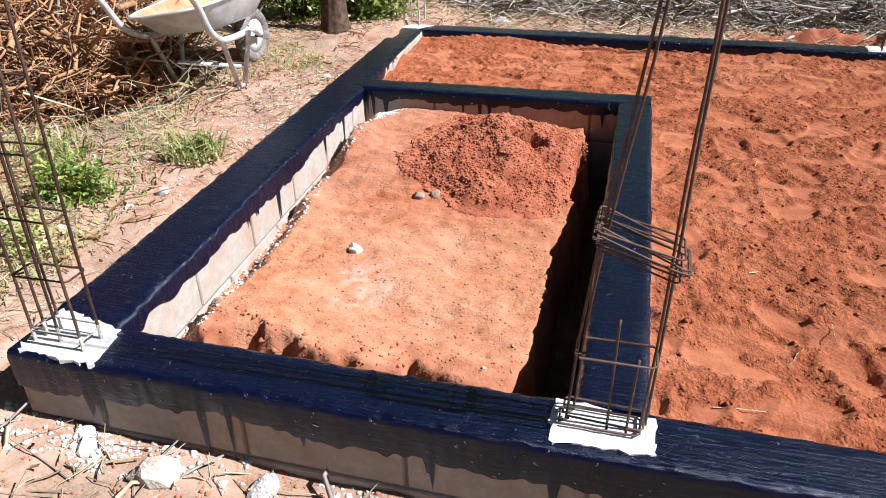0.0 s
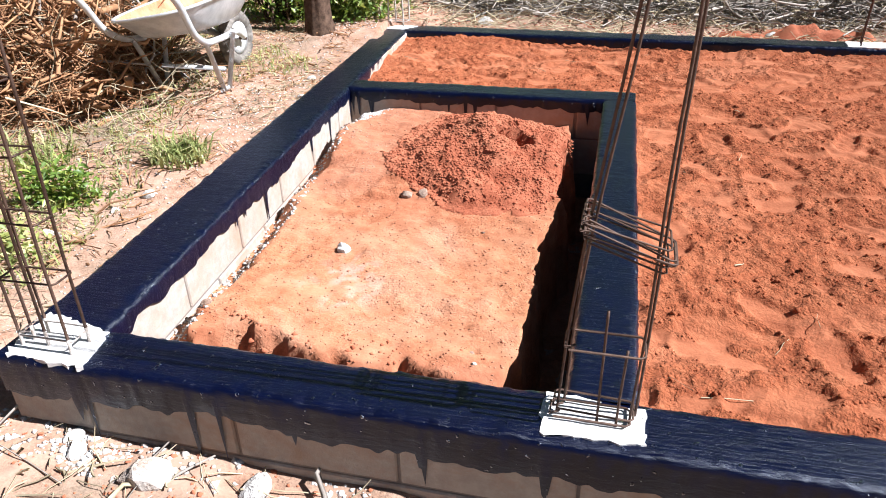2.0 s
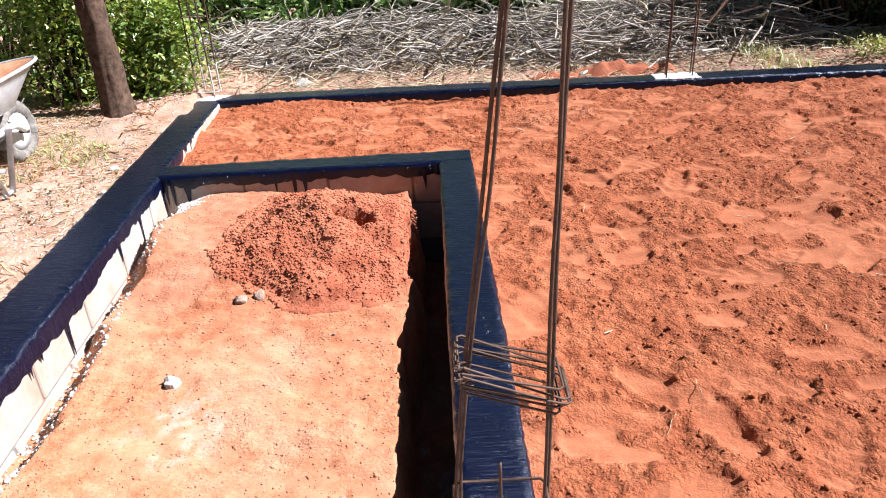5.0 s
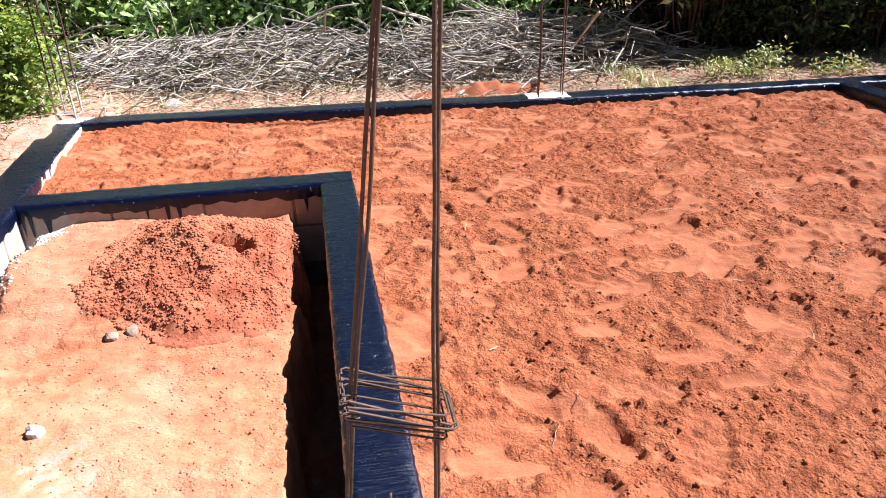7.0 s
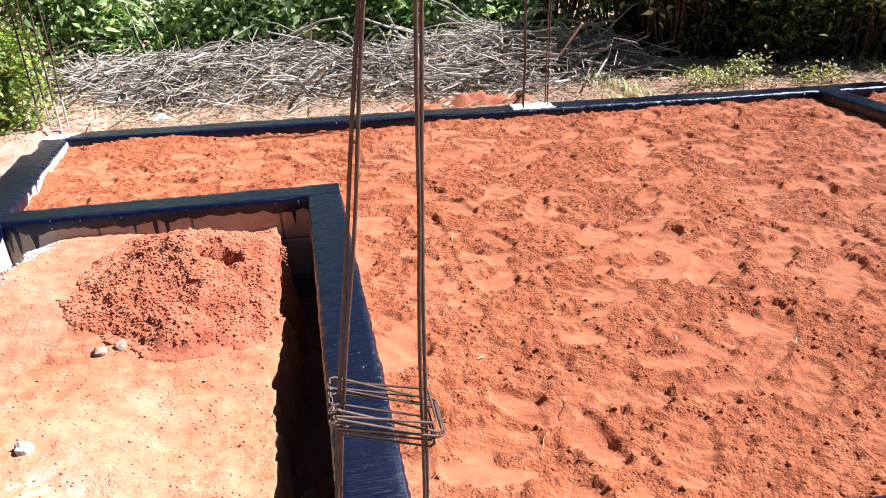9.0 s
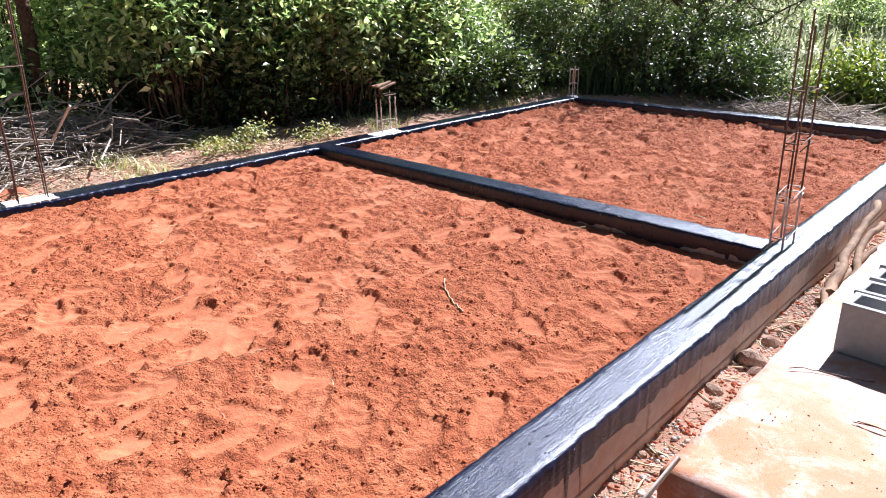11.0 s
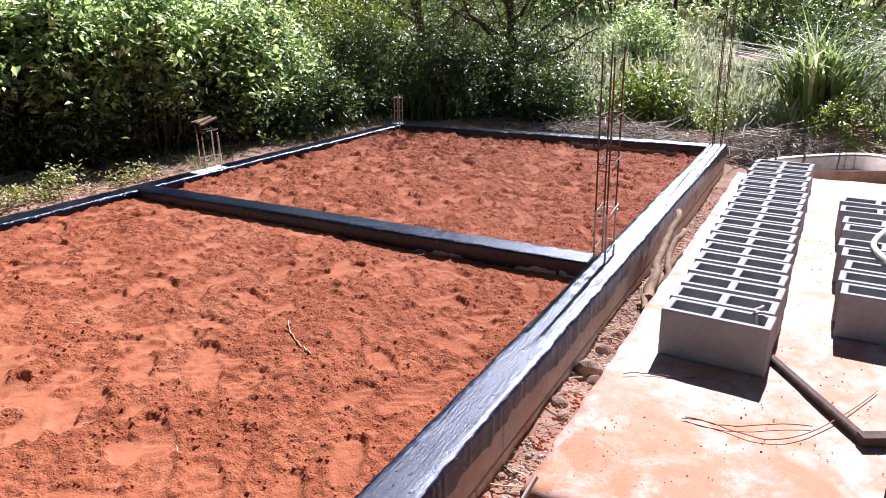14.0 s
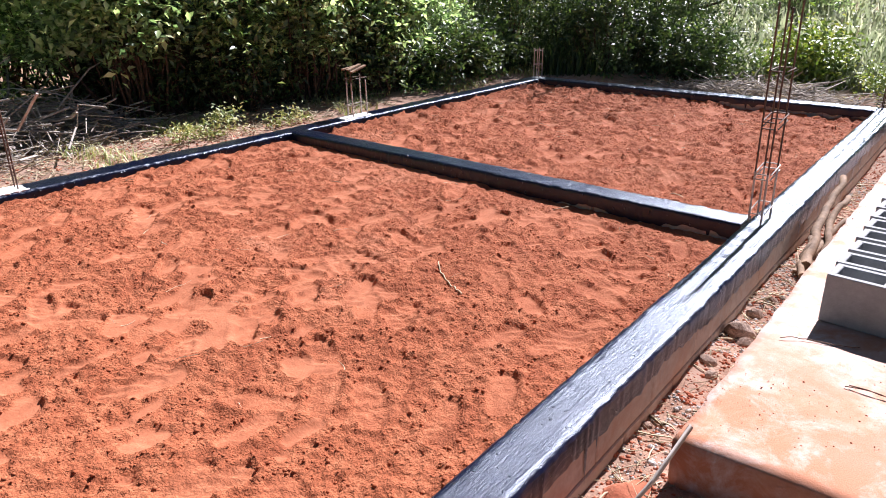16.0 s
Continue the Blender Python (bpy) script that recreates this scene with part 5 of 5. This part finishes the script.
tuft("grass_tuft", "grey-green tuft of grass in the dust", "grass tuft", 0.05, 1.47, 0.13, 0.12, 260, WEED, 301, "grass tufts", 0.9, 0.004)
tuft("grass_tuft", "grey-green tuft of grass in the dust", "grass tuft", -0.62, 1.35, 0.2, 0.12, 200, WEED, 302, "grass tufts", 0.9, 0.004)
tuft("cane_grass", "tall arching clump of cane grass", "cane grass", 11.7, -0.65, 0.30, 1.30, 330, CANE, 303, "", 1.05, 0.021)
tuft("cane_grass", "tall arching clump of cane grass", "cane grass", 12.6, -2.0, 0.45, 1.2, 380, CANE, 304, "", 1.05, 0.021)
tuft("reed_clump", "dark upright reeds at the far corner", "reed clump", 9.9, 3.7, 0.45, 0.42, 500, LEAF_DARK, 305, "", 0.5, 0.008)
for k, (cx, cy, rx, ry, h) in enumerate(((10.3, 3.4, 0.75, 0.6, 0.85), (10.5, 2.3, 0.6, 0.6, 0.6), (9.9, 4.6, 0.7, 0.6, 1.0), (11.2, 3.0, 0.8, 0.8, 0.9))):
    bush("shady_shrub", "dark shady shrub beyond the far wall", "shrub", cx, cy, rx, ry, h, 6000, 0.06, LEAF_DARK, 320 + k, "shady shrubs", 14, 0.0, 0.45, 90, 0.11)
# added bushes whose dark leaf colour gives the deep shade under the thicket
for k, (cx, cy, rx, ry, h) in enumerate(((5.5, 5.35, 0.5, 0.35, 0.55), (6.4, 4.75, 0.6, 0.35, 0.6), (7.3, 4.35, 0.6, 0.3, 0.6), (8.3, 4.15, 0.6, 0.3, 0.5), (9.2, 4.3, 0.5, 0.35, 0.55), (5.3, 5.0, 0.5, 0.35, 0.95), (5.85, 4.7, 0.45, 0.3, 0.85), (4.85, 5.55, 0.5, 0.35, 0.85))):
    bush("undergrowth", "added undergrowth, leaves darkened to give shade at the thicket's foot", "undergrowth", cx, cy, rx, ry, h, 2600, 0.065, LEAF_DARK, 330 + k, "undergrowth", 10, 0.0, 0.45, 50, 0.10)

# sparse dry and green blades over the trodden ground
n = 16000
gr = np.random.default_rng(309)
gx, gy = gr.uniform(-2.4, 0.35, n), gr.uniform(0.25, 4.3, n)
ok = (gx < left_out(gy) - 0.08) & (vnoise(gx, gy, 0.45, 314) > -0.25 + 0.55 * (gx > -0.15)) & (np.hypot(gx + 1.3, gy - 2.2) > 0.75)
gx, gy = gx[ok], gy[ok]
v, f = blade_arrays(np.column_stack([gx, gy, ground_height(gx, gy) - 0.01]), 0.06, gr, 1.3, 0.0028)
raw_part("sparse_grass", v, f, WEED, None, "sparse short yellow-green grass on the trodden ground", False, "stuff")

# field grass reaching back to the woods
gr = np.random.default_rng(310)
n = 52000
d = 9.8 + 26 * gr.uniform(0, 1, n) ** 1.6
az = gr.uniform(-0.42, 0.95, n)
gx, gy = 1.0 + d * np.cos(az), -0.8 + d * np.sin(az)
ok = (gx > 10.0) & ~((gx < 10.9) & (gy < 3)) & (vnoise(gx, gy, 1.3, 311) > -0.55)
gx, gy, d = gx[ok], gy[ok], d[ok]
v, f = blade_arrays(np.column_stack([gx, gy, ground_height(gx, gy) - 0.02]), 0.34 + 0.2 * vnoise(gx, gy, 2.2, 312) * 0.8 + 0.004 * d, gr, 0.5, 0.009 + 0.0006 * d.mean())
raw_part("field_grass", v, f, GRASS, None, "long pale green grass of the field", False, "stuff")
n = 4200
gx, gy = gr.uniform(4.0, 10.2, n), gr.uniform(3.72, 4.6, n)
ok = (vnoise(gx, gy, 0.5, 313) > 0.15) & (gy > back_out(gx) + 0.02)
gx, gy = gx[ok], gy[ok]
v, f = blade_arrays(np.column_stack([gx, gy, ground_height(gx, gy) - 0.01]), 0.11, gr, 0.8, 0.004)
raw_part("dry_grass", v, f, WEED, None, "short yellowing grass along the back wall", False, "stuff")


def tree(label, x, y, lean, h, rad, seed, crown, leaves, size, mat, forks=7, spread=1.0, base=0.35):
    """Tapered trunk, limbs, crown of leaf clumps."""
    r = np.random.default_rng(seed)
    z0 = on_ground(x, y)
    t = thing("tree", label, "tree", at=(x, y, z0))
    u = np.linspace(0, 1, 24)
    p = np.column_stack([x + lean[0] * u + 0.05 * np.sin(u * 4), y + lean[1] * u, z0 - 0.08 + (h + 0.08) * u])
    u2 = np.linspace(0, 1, 120)
    p2 = np.column_stack([np.interp(u2, u, p[:, i]) for i in range(3)])
    v, f = tube_arrays([(p2, rad * (1 - 0.5 * u2) * (1 + 0.30 * np.exp(-u2 * h * 9)))], 36)
    mid_ = np.repeat(p2, 36, 0)
    a_, z_ = np.tile(np.arange(36), 120), np.repeat(u2 * h, 36)
    ridge = 1 + 0.11 * vnoise(a_ * 0.16, z_, 0.16, seed) + 0.09 * np.abs(vnoise(a_ * 0.30, z_ * 0.6, 0.11, seed + 1)) + 0.05 * vnoise(a_ * 0.4, z_ * 2.5, 0.12, seed + 2)
    v = mid_ + (v - mid_) * ridge[:, None]
    raw_part("trunk", v, f, BARK, t)
    lines, tips = [], []
    for k in range(forks):
        s = base + (1 - base) * (k + 0.5) / forks
        foot = np.array([np.interp(s, u, p[:, i]) for i in range(3)])
        a = k * 2.4 + r.uniform(-0.4, 0.4)
        e = r.uniform(0.35, 0.9)
        tip = foot + np.array([math.cos(a) * spread, math.sin(a) * spread, e * spread]) * r.uniform(0.7, 1.2)
        q = wiggle(foot, tip, 8, 0.035, r)
        lines.append((q, np.linspace(rad * 0.42, rad * 0.1, 8)))
        for j in range(6):
            f0 = q[3 + j % 5]
            tw = f0 + r.normal(0, 0.42 * spread, 3) + np.array([0, 0, 0.12])
            lines.append((wiggle(f0, tw, 5, 0.02, r), np.linspace(rad * 0.13, rad * 0.04, 5)))
            tips.append(tw)
    tube_part("branching", lines, BARK, t, sides=6)
    tips = np.array(tips)
    which = r.integers(0, len(tips), leaves)
    v, f = leaf_arrays(tips[which] + r.normal(0, crown, (leaves, 3)), size, r, 0.4)
    raw_part("crown", v, f, mat, t)
    return t


tree("rough brown tree trunk beside the wheelbarrow", -0.09, 3.47, (-0.30, 0.1), 3.2, 0.082, 401, 0.22, 5000, 0.07, LEAF, 6, 1.0, 0.75)
tree("slim dark tree trunk standing behind the brush", 4.2, 5.85, (0.05, 0.1), 2.6, 0.06, 404, 0.22, 3000, 0.07, LEAF, 6, 0.8, 0.7)
tree("dark many-branched tree beyond the far corner", 11.6, 3.2, (0.25, 0.3), 2.2, 0.075, 402, 0.22, 20000, 0.05, LEAF_DARK, 16, 1.4, 0.08)
tree("dark spreading tree at the edge of the field", 12.6, 5.2, (-0.3, 0.2), 2.4, 0.08, 403, 0.25, 9000, 0.06, LEAF_DARK, 11, 1.3, 0.15)
for k, (cx, cy, rx, ry, h, mat) in enumerate(((11.0, 5.6, 1.0, 0.8, 1.1, LEAF_LIGHT), (13.5, 7.4, 1.4, 1.2, 1.6, LEAF_LIGHT), (16.5, 6.5, 1.5, 1.3, 1.5, LEAF_LIGHT), (15.5, 2.4, 0.8, 0.7, 0.8, LEAF), (14.2, -0.6, 0.9, 0.8, 1.0, LEAF_DARK), (18.5, 0.5, 1.3, 1.2, 1.2, LEAF), (11.2, 1.2, 0.5, 0.45, 0.5, LEAF_LIGHT), (10.9, 4.1, 0.6, 0.6, 0.8, LEAF_DARK))):
    bush("field_shrub", "loose green shrub in the field", "shrub", cx, cy, rx, ry, h, 4200, 0.07, mat, 420 + k, "field shrubs", 14, 0.03, 0.45, 70, 0.16)
for k in range(16):
    az = -0.50 + 1.6 * k / 15
    rad_ = 27 + 5 * math.sin(k * 2.3)
    bush("woodland_tree", "distant leafy tree closing the field", "tree", 1 + rad_ * math.cos(az), -0.8 + rad_ * math.sin(az), 3.0, 2.5, 4.2 + 1.2 * math.sin(k * 1.7), 4500, 0.26, LEAF if k % 3 else LEAF_DARK, 450 + k, "distant trees", 12, 0.05, 0.6, 80, 0.5)
for k in range(9):
    bush("woodland_tree", "leafy tree in the thick woods", "tree", -7.5 + 2.6 * k, 11.5 + 1.2 * math.sin(k * 2.1), 2.0, 1.4, 4.6 + 0.6 * math.sin(k * 1.3), 5000, 0.16, LEAF, 480 + k, "distant trees", 12, 0.04, 0.55, 90, 0.36)
for x, y, h in ((16.2, 2.0, 1.15), (19.5, 5.0, 1.15)):
    tagged(tube_part("fence_post", [(np.array([(x, y, on_ground(x, y) - 0.1), (x + 0.01, y, on_ground(x, y) + h)]), 0.045)], DARKWOOD, None, sides=8), "dark old fence post in the field", "fence post", "fence posts")

# ---------------------------------------------------------------- wheelbarrow
def wheelbarrow(x, y, z, turn):
    """Local frame: y towards the wheel, origin on the ground between the legs."""
    M = pose(x, y, z, 0, 0, turn)
    wb = thing("wheelbarrow", "old silver-grey metal wheelbarrow with a rusty tray", "wheelbarrow", at=(x, y, z))
    at = lambda pts: np.array([M @ Vector(p) for p in pts])
    # tray: rounded rectangle rings, outside then inside
    th = np.linspace(0, 2 * np.pi, 48, endpoint=False)
    sq = (np.abs(np.cos(th)) ** 3.4 + np.abs(np.sin(th)) ** 3.4) ** (-1 / 3.4)
    c, s = np.cos(th) * sq, np.sin(th) * sq

    def ring(hx, y0, y1, z0, z1):
        yy = (y0 + y1) / 2 + s * (y1 - y0) / 2
        xx = c * hx * 0.92 * (1 - 0.12 * (s + 1) / 2)
        return np.column_stack([xx, yy, z0 + (z1 - z0) * (yy - y0) / (y1 - y0) + 0.16 * xx + 0.012])
    shells = (("tray", PAINTED, 0.0, [(0.01, 0.12, 0.14, 0.29, 0.29), (0.17, -0.10, 0.32, 0.292, 0.285), (0.215, -0.19, 0.39, 0.312, 0.305), (0.275, -0.30, 0.53, 0.395, 0.430), (0.295, -0.34, 0.62, 0.425, 0.485), (0.302, -0.35, 0.63, 0.422, 0.482)]),
              ("tray_lining", RUST, 0.006, [(0.01, 0.12, 0.14, 0.297, 0.297), (0.165, -0.095, 0.315, 0.299, 0.292), (0.208, -0.183, 0.383, 0.319, 0.312), (0.268, -0.293, 0.523, 0.401, 0.435), (0.289, -0.334, 0.614, 0.427, 0.487)]))
    for name, mat, _, spec in shells:
        rs = [at(ring(*q)) for q in spec]
        k = len(rs)
        i = np.arange(k - 1)[:, None] * 48 + np.arange(48)[None]
        j = np.arange(k - 1)[:, None] * 48 + (np.arange(48)[None] + 1) % 48
        raw_part(name, np.concatenate(rs), np.stack([i, j, j + 48, i + 48], -1).reshape(-1, 4), mat, wb, "inside of the tray, rusty orange" if name == "tray_lining" else "", True)
    rim = at(ring(0.300, -0.348, 0.628, 0.426, 0.486))
    tube_part("rolled_rim", [(np.vstack([rim, rim[:1]]), 0.009)], PAINTED, wb)
    for sgn in (-1, 1):
        pts = at([(sgn * 0.05, 0.51, 0.17), (sgn * 0.13, 0.30, 0.255), (sgn * 0.20, 0.05, 0.272), (sgn * 0.235, -0.18, 0.29), (sgn * 0.255, -0.30, 0.36), (sgn * 0.268, -0.38, 0.50), (sgn * 0.276, -0.46, 0.585), (sgn * 0.285, -0.62, 0.615)])
        u = np.linspace(0, 1, 40)
        src = np.linspace(0, 1, len(pts))
        sm = np.column_stack([np.interp(u, src, pts[:, i]) for i in range(3)])
        for _ in range(3):
            sm[1:-1] = (sm[:-2] + 2 * sm[1:-1] + sm[2:]) / 4
        tube_part("handle", [(sm, 0.017)], PAINTED, wb, sides=10)
        tube_part("grip", [(sm[-6:] + np.array([0, 0, 0.0]), 0.0195)], plain("grey_grip", (0.25, 0.26, 0.28), (0.40, 0.41, 0.43), 30, 0.7), wb, "worn grey grip", 10)
        for y0, y1 in ((-0.15, -0.02), (0.12, 0.03)):
            tube_part("leg", [(at([(sgn * 0.215, y0, 0.285), (sgn * 0.195, y1, 0.0)]), 0.0135)], PAINTED, wb, sides=8)
        tube_part("leg_foot", [(at([(sgn * 0.195, -0.045, 0.008), (sgn * 0.195, 0.045, 0.008)]), 0.011)], PAINTED, wb, sides=8)
        tube_part("axle_bracket", [(at([(sgn * 0.08, 0.34, 0.25), (sgn * 0.055, 0.50, 0.17), (sgn * 0.05, 0.50, 0.165)]), 0.012)], PAINTED, wb, sides=8)
    tube_part("cross_brace", [(at([(-0.195, 0.02, 0.11), (0.195, 0.02, 0.11)]), 0.012)], PAINTED, wb, sides=8)
    wheel = thing("wheel", "", at=M @ Vector((0, 0.50, 0.165)))
    hang(wheel, wb)
    bpy.context.view_layer.update()
    th2 = np.linspace(0, 2 * np.pi, 41)
    tube_part("tyre", [(at([(0, 0.50 + 0.128 * math.cos(q), 0.165 + 0.128 * math.sin(q)) for q in th2]), 0.038)], RUBBER, wheel, "dusty grey tyre", 12)
    tube_part("rim", [(at([(-0.025, 0.50, 0.165), (-0.024, 0.50, 0.165), (0.024, 0.50, 0.165), (0.025, 0.50, 0.165)]), [0.06, 0.095, 0.095, 0.06])], PAINTED, wheel, "dented metal rim", 20)
    tube_part("axle", [(at([(-0.07, 0.50, 0.165), (0.07, 0.50, 0.165)]), 0.011)], STEEL, wheel, sides=8)
    return wb


wheelbarrow(-0.365, 2.31, 0.362, -1)

# ---------------------------------------------------------------- blocks in the walls
for name, (turn, length, thick, wall, shift) in WALLS.items():
    inner = name not in ("wall_front", "wall_left")
    for row in range(2):
        z = TOP - 0.195 * (row + 1)
        x = -(0.0 if row == 0 else 0.20) - shift
        while x < length:
            a, b = max(x, 0.004), min(x + 0.392, length - 0.004)
            if b - a > 0.03:
                key = (round(b - a, 2), round(thick, 3))
                if key not in BLOCK_MESHES:
                    BLOCK_MESHES[key] = block_mesh(b - a, 0.186, thick)
                ob = new("block", BLOCK_MESHES[key])
                ob.parent = wall
                ob.matrix_basis = turn @ Matrix.Translation((a, 0, z))
            x += 0.40
